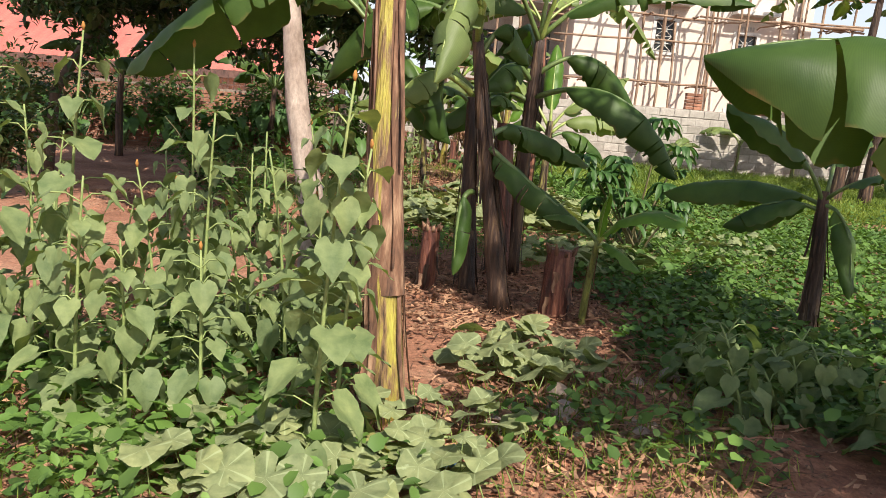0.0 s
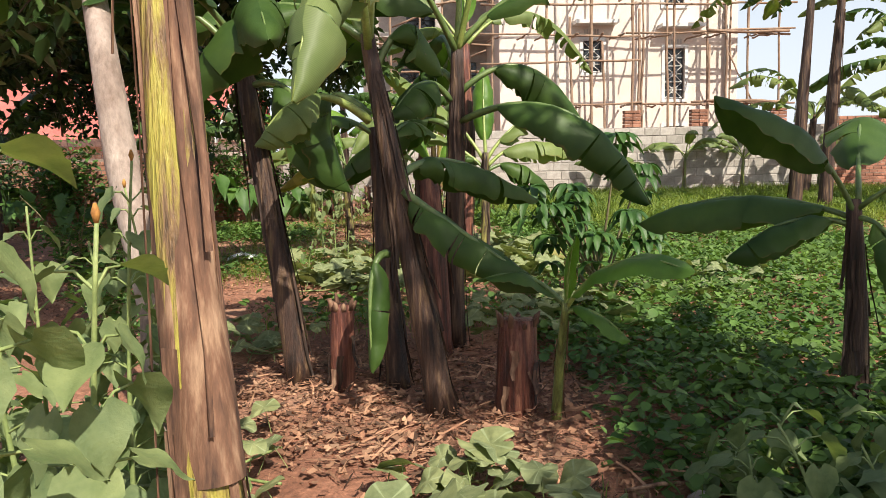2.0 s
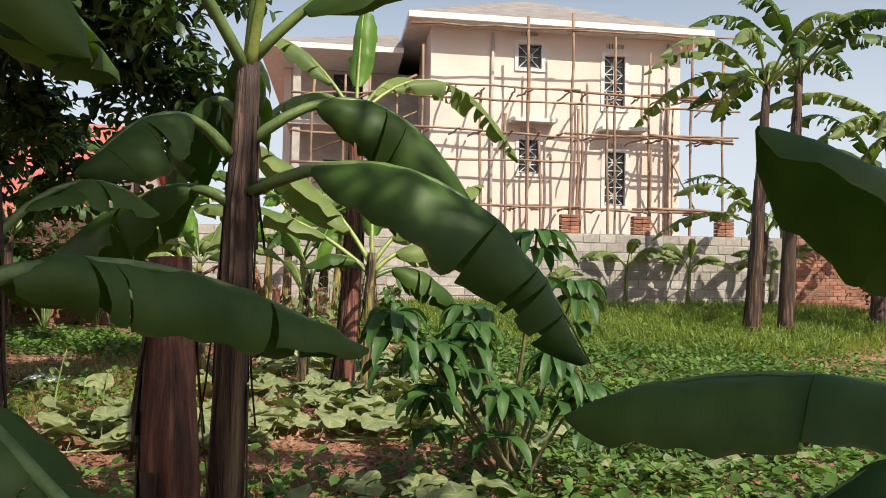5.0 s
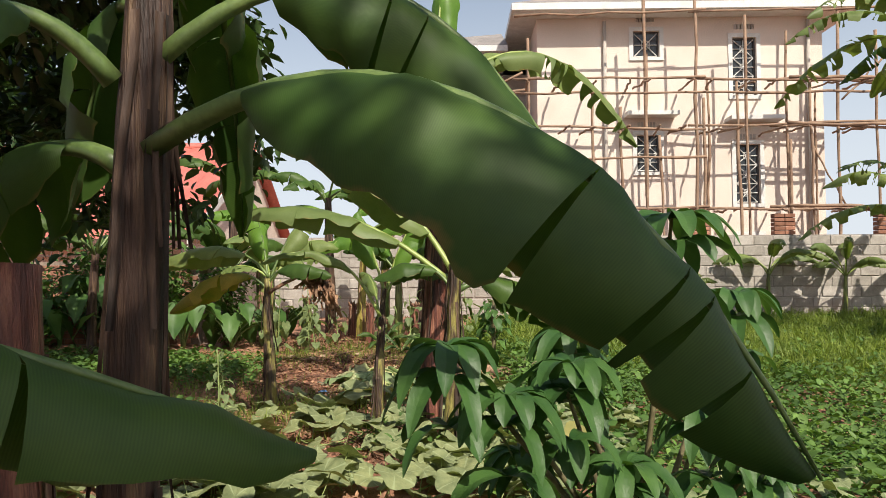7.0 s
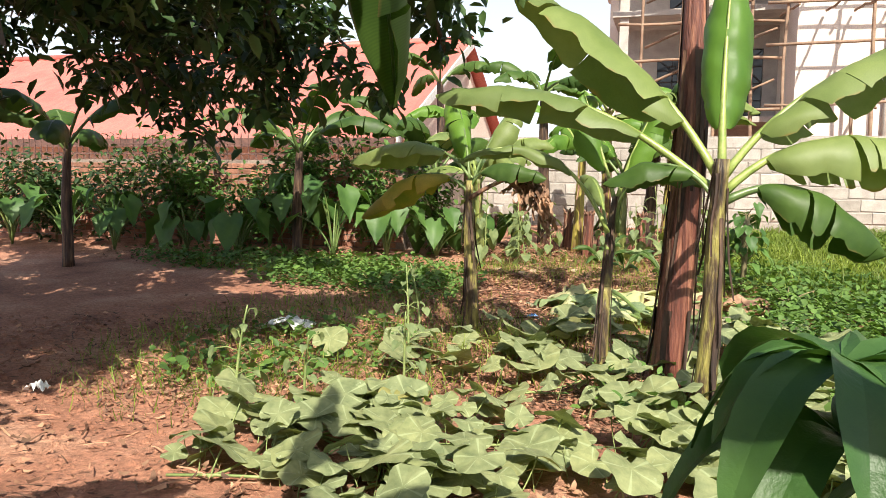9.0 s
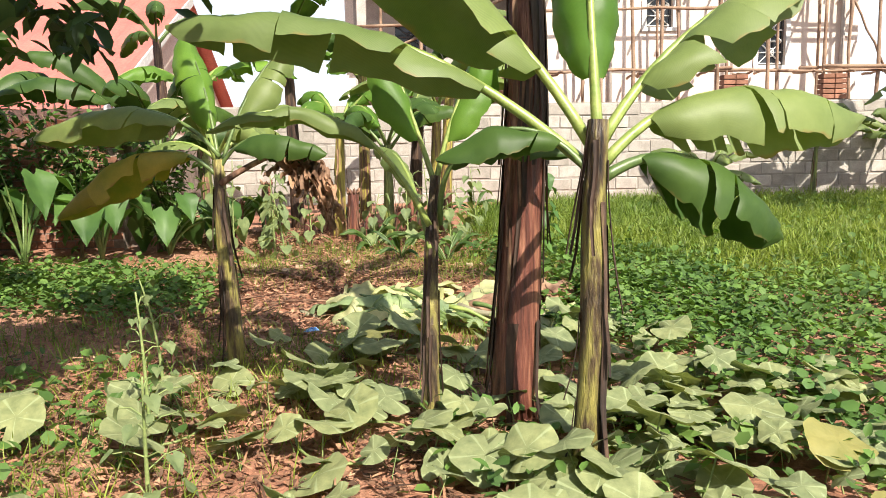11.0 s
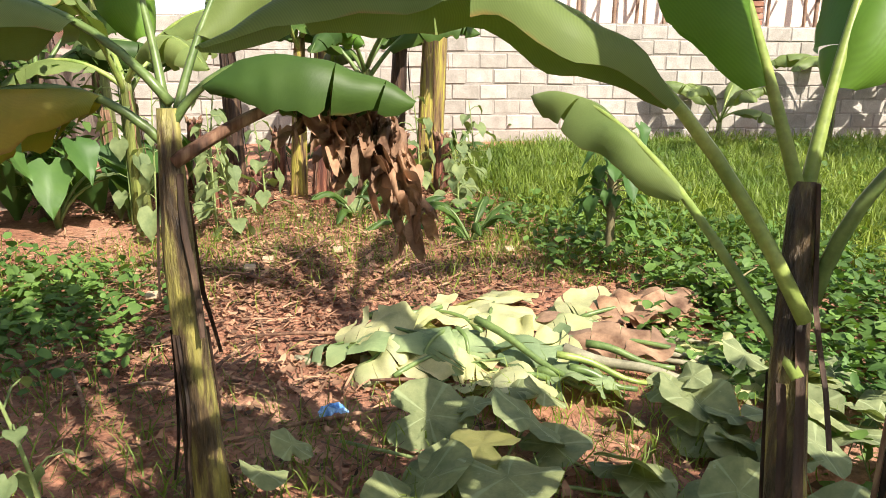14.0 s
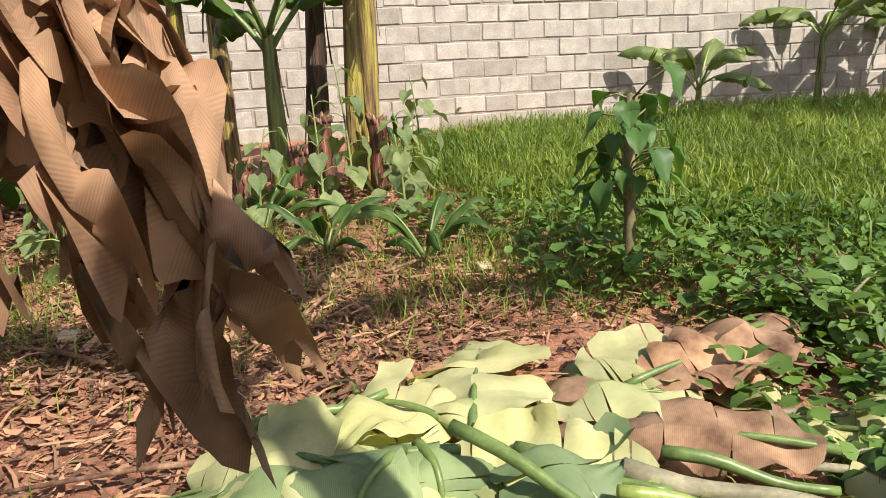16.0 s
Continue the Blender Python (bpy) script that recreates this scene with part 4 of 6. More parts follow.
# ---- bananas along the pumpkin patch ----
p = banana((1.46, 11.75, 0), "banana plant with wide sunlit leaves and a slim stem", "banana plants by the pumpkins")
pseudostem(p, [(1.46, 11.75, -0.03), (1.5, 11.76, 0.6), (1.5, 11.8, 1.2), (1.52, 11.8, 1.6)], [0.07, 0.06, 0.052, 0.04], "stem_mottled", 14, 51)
leaf(p, (1.5, 11.85, 1.4), (0.55, 12.00, 2.26), (-0.3, 11.95, 2.02), 0.46, "banana_sunlit", 0.8, 0.2, 2, 0.24)
leaf(p, (1.5, 11.85, 1.5), (1.05, 12.1, 2.35), (0.15, 12.25, 2.8), 0.64, "banana_sunlit", 0.8, 0.4, 2, 0.2)
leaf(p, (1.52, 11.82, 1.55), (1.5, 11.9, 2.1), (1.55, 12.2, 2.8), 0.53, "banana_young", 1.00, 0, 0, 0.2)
leaf(p, (1.53, 11.82, 1.5), (1.9, 11.95, 2.1), (2.75, 12.3, 2.4), 0.59, "banana_sunlit", 0.85, -0.4, 3, 0.22)
leaf(p, (1.53, 11.82, 1.4), (2.0, 11.95, 1.95), (2.9, 12.15, 1.6), 0.59, "banana_sunlit", 1.00, -0.3, 3, 0.22)
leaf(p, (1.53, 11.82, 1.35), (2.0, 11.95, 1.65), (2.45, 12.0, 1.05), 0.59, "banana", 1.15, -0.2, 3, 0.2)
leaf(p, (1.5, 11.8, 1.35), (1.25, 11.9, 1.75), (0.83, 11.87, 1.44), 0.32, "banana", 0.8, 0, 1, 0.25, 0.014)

p = banana((0.87, 12.25, 0), "slim young banana plant with a pale green crown", "banana plants by the pumpkins")
pseudostem(p, [(0.87, 12.25, -0.03), (0.87, 12.3, 0.5), (0.89, 12.4, 1.0), (0.92, 12.45, 1.35)], [0.048, 0.043, 0.037, 0.026], "stem_mottled", 9, 53)
leaf(p, (0.88, 12.35, 1.1), (0.47, 12.55, 1.97), (-0.19, 12.15, 1.59), 0.2, "banana_sunlit", 0.9, 0.2, 1, 0.3, 0.014)
leaf(p, (0.92, 12.45, 1.3), (0.8, 12.5, 1.7), (0.66, 12.6, 2.1), 0.34, "banana_young", 1.00, 0, 0, 0.3, 0.014)
leaf(p, (0.92, 12.45, 1.3), (1.0, 12.5, 1.7), (1.2, 12.6, 2.05), 0.36, "banana_young", 1.00, 0, 1, 0.3, 0.014)
leaf(p, (0.88, 12.35, 0.98), (0.77, 13.01, 1.58), (0.57, 13.18, 1.50), 0.2, "banana_sunlit", 0.9, 0, 1, 0.3, 0.012)
leaf(p, (0.94, 12.42, 1.10), (0.90, 12.21, 1.73), (1.62, 12.15, 1.45), 0.2, "banana", 1.15, 0, 2, 0.3, 0.014)

p.location += Vector((-0.06, 0.15, 0.0))

p = banana((1.25, 12.55, 0), "thick red-brown banana stem with peeling sheaths", "banana plants by the pumpkins")
pseudostem(p, [(1.25, 12.55, -0.03), (1.31, 12.6, 0.9), (1.36, 12.65, 1.9), (1.34, 12.7, 3.2)], [0.122, 0.112, 0.098, 0.07], "stem_red", 27, 55)
leaf(p, (1.34, 12.70, 3.15), (2.41, 13.25, 4.50), (3.49, 13.60, 2.85), 0.5, "banana_sunlit", 1.1, 0.1, 9, 0.2)
leaf(p, (1.34, 12.7, 3.15), (1.36, 12.75, 3.9), (1.42, 12.9, 4.6), 0.4, "banana_young", 0.6, 0, 1, 0.25)
leaf(p, (1.34, 12.7, 3.15), (0.8, 12.9, 4.1), (0.3, 13.2, 4.2), 0.42, "banana_sunlit", 0.8, 0, 3, 0.25)
leaf(p, (1.34, 12.7, 3.15), (0.9, 13.2, 3.9), (0.1, 13.8, 3.2), 0.42, "banana_sunlit", 0.9, 0, 4, 0.22)
leaf(p, (1.34, 12.7, 3.15), (1.8, 13.4, 4.1), (2.3, 14.2, 3.9), 0.42, "banana_sunlit", 0.9, 0, 4, 0.22)

p = banana((-0.48, 13.65, gz(-0.48, 13.65)), "banana plant with a yellowing leaf and a dead brown leaf", "banana plants by the pumpkins")
pseudostem(p, [(-0.46, 13.65, 0.0), (-0.49, 13.65, 0.5), (-0.52, 13.65, 1.0), (-0.52, 13.65, 1.45)], [0.064, 0.056, 0.05, 0.032], "stem_mottled", 12, 61)
leaf(p, (-0.51, 13.65, 1.47), (-0.99, 13.93, 2.06), (-1.91, 14.10, 1.62), 0.5, "banana_sunlit", 1.00, 0.3, 2, 0.25, 0.013, stalk="petiole_dark")
leaf(p, (-0.52, 13.65, 1.33), (-0.91, 13.70, 1.80), (-1.63, 13.75, 1.08), 0.46, "banana_yellow", 1.10, 0.3, 3, 0.22, 0.013, stalk="petiole_dark")
leaf(p, (-0.52, 13.65, 1.4), (-0.6, 13.85, 1.95), (-0.85, 14.2, 2.35), 0.42, "banana_young", 1.00, 0, 1, 0.25, 0.013, stalk="petiole_dark")
leaf(p, (-0.52, 13.65, 1.35), (-0.4, 13.8, 1.9), (-0.1, 14.0, 2.25), 0.4, "banana_sunlit", 1.00, 0, 2, 0.3, 0.013, stalk="petiole_dark")
leaf(p, (-0.54, 13.65, 1.35), (-0.33, 13.62, 1.78), (0.21, 13.50, 1.48), 0.36, "banana", 1.1, 0, 3, 0.25, 0.013, stalk="petiole_dark")


def dead_leaf(plant, root, bend, tip, seed, strips=16, drop=0.8):
    """A dead leaf: a bent stalk from which torn brown strips hang, curled at their ends."""
    r = random.Random(seed)
    pts = curve_pts(root, bend, tip, 24)
    stalk = part("dead_stalk", tube(pts, [0.022 - 0.016 * i / 24 for i in range(25)], 6), M["sheath"], plant, "dry tan leaf stalk")
    for k in range(strips):
        s = 0.4 + 0.6 * (k + r.uniform(0, 0.8)) / strips
        p0 = pts[min(24, int(s * 24))]
        ln, w = drop * r.uniform(0.5, 1.0) * (0.55 + 0.45 * s ** 4), r.uniform(0.018, 0.05)
        an = r.uniform(-0.6, 0.6)
        sway = Vector((r.uniform(-0.12, 0.12), r.uniform(-0.12, 0.12), 0))
        V, F, U = [], [], []
        n = 18
        for i in range(n + 1):
            f = i / n
            c = p0 + sway * f + Vector((0.02 * math.sin(f * 9 + k), 0.03 * math.cos(f * 7 + k), -ln * f))
            tw = an + 1.2 * math.sin(f * 4 + k * 1.3)
            ww = w * (0.35 + 1.3 * f - 1.35 * f * f + 0.1) * (1 + 0.5 * noise.noise((f * 7, k, 1.0)))
            for q in range(4):
                v = q / 3 - 0.5
                fold = 0.09 * abs(v) * math.sin(f * 6 + k) + 0.06 * noise.noise(c * 11 + Vector((q, 0, k)))
                V.append(c + Vector((math.cos(tw) * v * ww * 2, math.sin(tw) * v * ww * 2 + fold, 0.02 * math.sin(q * 2 + i))))
                U.append((f, v))
        for i in range(n):
            for q in range(3):
                F.append((i * 4 + q, i * 4 + q + 1, i * 4 + 5 + q, i * 4 + 4 + q))
        part("dry_strip", (V, F, U), M["dry"], stalk)


dead_leaf(p, (-0.51, 13.62, 1.29), (0.14, 13.69, 1.72), (0.18, 13.60, 1.26), 5, 52, 0.42)

# ---- tall bananas by the lawn and saplings at the wall ----
for (bx, by), cz, sd, ang in (((8.9, 17.1), 5.0, 71, 0.3), ((9.7, 17.3), 5.3, 73, 1.1), ((11.6, 16.6), 4.0, 75, 2.0), ((12.6, 18.5), 3.4, 77, 0.7), ((14.3, 20.0), 3.0, 79, 0.2), ((10.9, 20.3), 2.5, 80, 1.5), ((13.2, 16.0), 3.2, 82, 0.9)):
    g0 = gz(bx, by)
    p = banana((bx, by, g0), "tall banana plant with tattered leaves by the lawn", "tall banana plants")
    pseudostem(p, [(bx, by, g0 - 0.03), (bx + 0.1, by, cz * 0.5), (bx + 0.25, by, cz)], [0.15, 0.12, 0.07], "stem_dark", 8, sd)
    whorl(p, (bx + 0.25, by, cz), 10, 3.0, 0.5, ("banana_sunlit", "banana")[sd % 4 == 1], sd, 0.72, 11, ang, ang + 6.28)
for bx, by, cz, sd in ((8.55, 22.45, 1.55, 81), (6.4, 22.3, 0.9, 83), (12.2, 21.8, 1.6, 85), (10.2, 22.3, 1.5, 87)):
    g0 = gz(bx, by)
    p = banana((bx, by, g0), "small banana sapling in front of the block wall", "saplings at the wall")
    pseudostem(p, [(bx, by, g0 - 0.03), (bx + 0.03, by, cz * 0.6), (bx + 0.05, by, cz)], [0.065, 0.05, 0.035], "stem_green", 3, sd)
    whorl(p, (bx + 0.05, by, cz), 7, 1.35, 0.33, "banana_sunlit", sd, 0.8, 2, thick=0.014)

# ---- crowded grove in front of the wall corner ----
for bx, by, cz, rad, st, sd in ((-0.9, 20.0, 3.0, 0.11, "stem_dark", 91), (0.1, 20.6, 2.7, 0.1, "stem_yellow", 92), (1.15, 19.3, 2.2, 0.09, "stem_yellow", 93), (0.85, 19.6, 2.5, 0.1, "stem_dark", 94), (-2.1, 19.6, 2.4, 0.1, "stem_green", 95), (-1.5, 17.9, 1.5, 0.08, "stem_green", 96), (0.5, 18.9, 1.6, 0.08, "stem_green", 97), (-0.2, 19.0, 1.9, 0.09, "stem_yellow", 98), (1.3, 19.6, 2.6, 0.1, "stem_yellow", 99), (-3.2, 21.5, 3.4, 0.11, "stem_dark", 100)):
    g0 = gz(bx, by)
    p = banana((bx, by, g0), "banana plant in a crowded sunlit grove", "banana grove")
    lean = (sd % 5 - 2) * 0.06
    pseudostem(p, [(bx, by, g0 - 0.03), (bx + lean * 0.5, by, cz * 0.55), (bx + lean, by, cz)], [rad, rad * 0.85, rad * 0.6], st, 6, sd)
    whorl(p, (bx + lean, by, cz), 6, 1.45, 0.4, ("banana_sunlit", "banana", "banana_young")[sd % 3], sd, 0.75, 3)
for k in range(10):
    stump(-1.6 + 0.31 * k + 0.1 * math.sin(k * 3), 19.0 + 0.5 * math.sin(k * 2.1), 0.5 + 0.25 * math.sin(k * 1.7), 0.08, 130 + k, "dry reddish banana stump in the grove")

# ---- pale-barked tree over the path ----
def twiggy_tree(base, trunk, radii, limbs, leaves, label, mat, size, seed, shape=LONGLET, bark="bark"):
    r = random.Random(seed)
    t = thing("tree", base, label, "tree")
    pts = [Vector(q) for q in trunk]
    fine = []
    for a, b in zip(pts, pts[1:]):
        fine += [a.lerp(b, i / 4) for i in range(4)]
    fine.append(pts[-1])
    rad = [np.interp(i / (len(fine) - 1) * (len(radii) - 1), range(len(radii)), radii) for i in range(len(fine))]
    part("trunk", tube(fine, rad, 14, 0.06, seed), M[bark], t)
    tips = []
    for a, b, c in limbs:
        lp = curve_pts(a, b, c, 10)
        part("limb", tube(lp, [0.06 * (1 - 0.85 * i / 10) + 0.006 for i in range(11)], 7, 0.05), M["bark_dark"], t)
        for q in range(14):
            s = 0.25 + 0.75 * q / 14
            o = lp[int(s * 10)]
            d = Vector((r.uniform(-1, 1), r.uniform(-1, 1), r.uniform(-0.9, 0.35))).normalized() * r.uniform(0.4, 1.0)
            tw = curve_pts(o, o + d * 0.5 + Vector((0, 0, 0.12)), o + d, 5)
            part("twig", tube(tw, [0.014, 0.011, 0.009, 0.007, 0.005, 0.003], 5), M["bark_dark"], t)
            tips += tw[1:]
    rows = []
    for _ in range(leaves):
        o = r.choice(tips)
        j = Vector((r.gauss(0, 0.13), r.gauss(0, 0.13), r.gauss(0, 0.11)))
        rows.append((*(o + j), size * r.uniform(0.7, 1.25), r.uniform(0, 6.28), r.uniform(-1.2, 0.3), r.uniform(-0.6, 0.6)))
    scattered("crown", [shape], rows, M[mat], "dark glossy leaves", "", parent=t, seed=seed)
    return t


twiggy_tree((-0.98, 5.5, 0), [(-0.98, 5.5, -0.1), (-1.0, 5.52, 0.7), (-1.2, 5.7, 1.5), (-1.3, 5.8, 2.2), (-1.7, 6.6, 3.4)], [0.12, 0.1, 0.09, 0.07, 0.05],
            [((-1.3, 5.8, 2.2), (-1.9, 7.0, 3.8), (-2.6, 9.5, 3.6)), ((-1.7, 6.6, 3.4), (-1.8, 9.0, 4.4), (-1.3, 11.5, 3.4)), ((-1.5, 6.2, 2.8), (-3.2, 7.5, 3.8), (-5.0, 9.5, 3.2)),
             ((-1.7, 6.6, 3.4), (-3.0, 9.0, 4.4), (-4.2, 12.0, 3.5)), ((-1.8, 8.0, 3.9), (-0.5, 10.0, 4.2), (-0.3, 12.5, 3.7)), ((-2.2, 8.0, 3.7), (-5.0, 10.0, 4.4), (-6.8, 12.0, 3.2)), ((-1.8, 8.5, 4.0), (-1.6, 11.5, 4.0), (-1.7, 12.6, 2.1)), ((-1.8, 8.5, 4.0), (-2.8, 11.5, 3.9), (-2.9, 12.3, 2.0)), ((-2.0, 8.0, 3.9), (-3.8, 11.0, 3.9), (-4.2, 12.0, 1.95)), ((-1.7, 8.5, 4.0), (-0.6, 11.5, 4.0), (-0.5, 12.8, 2.45)), ((-2.2, 8.3, 3.8), (-5.0, 10.5, 3.9), (-5.5, 11.5, 2.0)), ((-2.0, 7.8, 3.8), (-3.0, 9.0, 4.6), (-3.7, 10.6, 4.1)), ((-2.2, 8.0, 3.8), (-4.0, 9.0, 4.8), (-5.0, 10.8, 4.2)), ((-2.6, 8.2, 3.9), (-4.6, 8.6, 4.8), (-6.2, 9.8, 4.0)), ((-2.0, 8.5, 4.0), (-2.6, 10.0, 4.8), (-3.0, 11.6, 4.3))],
            33000, "pale-barked leaning tree with dark hanging foliage", "tree", 0.16, 3, LEAFLET)
twiggy_tree((-6.9, 12.6, 0.0), [(-6.9, 12.6, -0.05), (-6.8, 12.7, 1.4), (-6.2, 13.2, 2.8), (-5.6, 13.6, 3.6)], [0.1, 0.085, 0.07, 0.05],
            [((-6.2, 13.2, 2.8), (-5.5, 12.5, 3.8), (-4.6, 12.0, 2.9)), ((-5.6, 13.6, 3.6), (-4.0, 13.5, 4.3), (-2.6, 13.2, 3.2)), ((-5.6, 13.6, 3.6), (-4.5, 12.8, 4.2), (-3.4, 12.4, 3.3)), ((-6.3, 13.1, 2.5), (-7.5, 14.5, 3.6), (-8.4, 14.5, 2.8)), ((-5.6, 13.6, 3.6), (-5.5, 15.0, 4.6), (-6.2, 15.5, 3.6)), ((-5.6, 13.6, 3.6), (-5.2, 12.6, 4.8), (-4.2, 11.2, 3.4)), ((-5.8, 13.4, 3.4), (-6.5, 12.0, 4.2), (-6.0, 10.8, 3.0)), ((-5.6, 13.6, 3.6), (-4.2, 14.6, 4.2), (-3.2, 15.0, 2.4)), ((-5.6, 13.6, 3.6), (-5.0, 15.0, 4.2), (-4.6, 15.4, 2.3)), ((-5.6, 13.6, 3.6), (-3.4, 13.6, 4.4), (-1.9, 14.2, 2.7))],
            22000, "dark-leaved tree standing on bare soil", "tree", 0.16, 4, LEAFLET, bark="bark_dark")

# unseen tree added behind the start; its limbs are set to shade the clump
twiggy_tree((5.6, -1.6, 0), [(5.6, -1.6, -0.1), (5.5, -1.4, 2.0), (5.1, -0.8, 4.0), (4.8, 0.0, 5.6)], [0.22, 0.19, 0.15, 0.1],
            [((5.1, -0.8, 4.0), (4.4, 0.6, 5.6), (3.6, 2.2, 5.4)), ((5.1, -0.8, 4.0), (4.0, -1.0, 5.8), (3.0, -0.6, 5.6)), ((5.1, -0.8, 4.0), (6.2, 0.2, 5.6), (6.6, 1.0, 5.4)),
             ((4.8, 0.0, 5.6), (3.8, 0.6, 7.0), (3.0, 1.2, 6.4)), ((4.9, -0.4, 4.8), (4.6, -1.6, 6.2), (4.2, -2.4, 6.0)), ((4.8, 0.0, 5.6), (3.6, 1.2, 6.6), (2.5, 1.7, 5.5)), ((4.8, 0.0, 5.6), (3.4, 1.8, 6.8), (2.8, 2.9, 5.6)), ((4.8, 0.0, 5.6), (4.2, 1.6, 6.8), (3.7, 2.9, 5.9)), ((4.6, 0.4, 5.9), (3.8, 1.8, 6.8), (3.1, 3.1, 5.8)), ((4.4, 0.6, 6.0), (3.0, 2.0, 7.0), (2.4, 2.6, 5.9)), ((4.4, 0.6, 6.0), (3.0, 2.4, 7.0), (2.1, 3.3, 6.0)), ((4.2, 0.8, 6.1), (2.6, 1.8, 7.0), (1.7, 2.5, 5.9))],
            13500, "unseen broad dark-leaved tree added to shade the banana clump", "tree", 0.26, 6, bark="bark_dark")


# ---- mango sapling ----
def mango():
    r = random.Random(17)
    t = thing("mango_sapling", (2.3, 8.95, 0), "young mango tree with drooping dark green leaves", "tree")
    ends = [(2.32, 8.41, 1.68), (2.75, 8.95, 1.38), (1.95, 8.7, 1.05), (2.15, 8.5, 0.75), (1.8, 8.9, 0.7), (2.5, 8.6, 0.95), (2.05, 9.1, 1.2), (2.7, 8.6, 0.75), (2.3, 9.2, 0.6), (1.49, 8.25, 1.22), (1.70, 8.30, 1.04), (1.94, 8.40, 1.14)]
    for i, e in enumerate(ends):
        pts = curve_pts((2.3 + 0.02 * i - 0.06, 8.95, 0), (2.3 * 0.6 + e[0] * 0.4, 8.95 * 0.5 + e[1] * 0.5, e[2] * 0.45), e, 8)
        stem = part("stem", tube(pts, [0.018 * (1 - 0.6 * k / 8) for k in range(9)], 6), M["twig"], t)
        for rows_z, n in ((0.0, 11), (-0.1, 6), (-0.28, 5)):
            for k in range(n):
                a = 2 * math.pi * (k + r.uniform(-0.3, 0.3)) / n
                o = Vector(e) + Vector((0, 0, rows_z))
                ln = r.uniform(0.16, 0.28)
                d = Vector((math.cos(a), math.sin(a), 0))
                c = curve_pts(o, o + d * ln * 0.6 + Vector((0, 0, 0.06)), o + d * ln * 0.9 + Vector((0, 0, -ln * r.uniform(0.3, 0.7))), 8)
                part("leaf", blade(c, 0.08, -0.25, r.uniform(-0.3, 0.3), 0, r.randrange(999), 2), M["mango"], stem)


mango()


# ---- tall broad-leaved weeds ----
def heart_mesh(name, mat, seed, wide=1.0):
    """A pointed heart-shaped leaf with a toothed edge, folded along its rib."""
    r = random.Random(seed)
    prof = [(-0.16, 0.2), (-0.02, 0.36), (0.14, 0.44), (0.3, 0.43), (0.46, 0.36), (0.62, 0.26), (0.78, 0.15), (0.9, 0.07), (1.0, 0.004)]
    V, F = [], []
    bend, fold = r.uniform(0.2, 0.5), r.uniform(0.1, 0.35)
    for i, (x, w) in enumerate(prof):
        for k in range(-3, 4):
            f = k / 3
            xx = max(x, 0.0) if k == 0 else (x if abs(k) > 1 else max(x, -0.06))
            ww = w * wide * (1 + (0.07 * (i % 2) if abs(k) == 3 else 0)) * f
            V.append((xx + (r.uniform(-0.02, 0.02) if abs(k) == 3 else 0), ww, fold * abs(ww) - bend * xx * xx * 0.7 + 0.05 * math.sin(xx * 9 + seed) * f * f + r.uniform(-0.012, 0.012)))
    for i in range(len(prof) - 1):
        for k in range(6):
            F.append((i * 7 + k, i * 7 + k + 1, i * 7 + 8 + k, i * 7 + 7 + k))
    return mesh_from(name, V, F, mat)


HEARTS = [heart_mesh("leaf", M["heart"], s) for s in (1, 2, 3, 4, 5)]


def placed(name, me, parent, at, size, direction, lift):
    """A leaf that points along direction from its stalk's end."""
    ob = new(name, me)
    ob.parent = parent
    o = root_of(parent).location
    a = math.atan2(direction[1], direction[0])
    ob.matrix_basis = Matrix.Translation(Vector(at) - o) @ pose(0, 0, 0, 0, 0, math.degrees(a)) @ pose(0, 0, 0, 0, -math.degrees(lift), 0) @ Matrix.Diagonal((size, size, size, 1))
    return ob


def tall_weed(x, y, h, seed, leaves=16, size=0.15, flower=True):
    r = random.Random(seed)
    g0 = gz(x, y)
    w = thing("tall_weed", (x, y, g0), "tall green weed with toothed heart-shaped leaves", "weed", "tall weeds by the path")
    top = Vector((x + r.uniform(-0.12, 0.12), y + r.uniform(-0.1, 0.1), g0 + h))
    pts = curve_pts((x, y, g0 - 0.02), (x, y, g0 + h * 0.5), top, 10)
    st = part("stem", tube(pts, [0.012 * (1 - 0.6 * i / 10) for i in range(11)], 6), M["green_stalk"], w)
    for i in range(leaves):
        f = 0.12 + 0.86 * i / leaves
        p0 = pts[int(f * 10)]
        a = i * 2.4 + r.uniform(-0.4, 0.4)
        d = Vector((math.cos(a), math.sin(a), 0))
        ln = r.uniform(0.07, 0.2) * (1.1 - 0.5 * f)
        e = p0 + d * ln + Vector((0, 0, 0.04))
        part("leaf_stalk", tube([p0, p0 + d * ln * 0.5 + Vector((0, 0, 0.04)), e], [0.004, 0.004, 0.003], 4, cap=False), M["green_stalk"], st)
        placed("leaf", r.choice(HEARTS), st, e, size * r.uniform(0.7, 1.2) * (1.15 - 0.55 * f), d, r.uniform(-1.3, -0.1))
    if flower:
        part("flower_head", tube([top, top + Vector((0, 0, 0.02)), top + Vector((0, 0, 0.04))], [0.004, 0.009, 0.003], 7, 0.2), M["flower"], w, "rust-brown dry flower head")


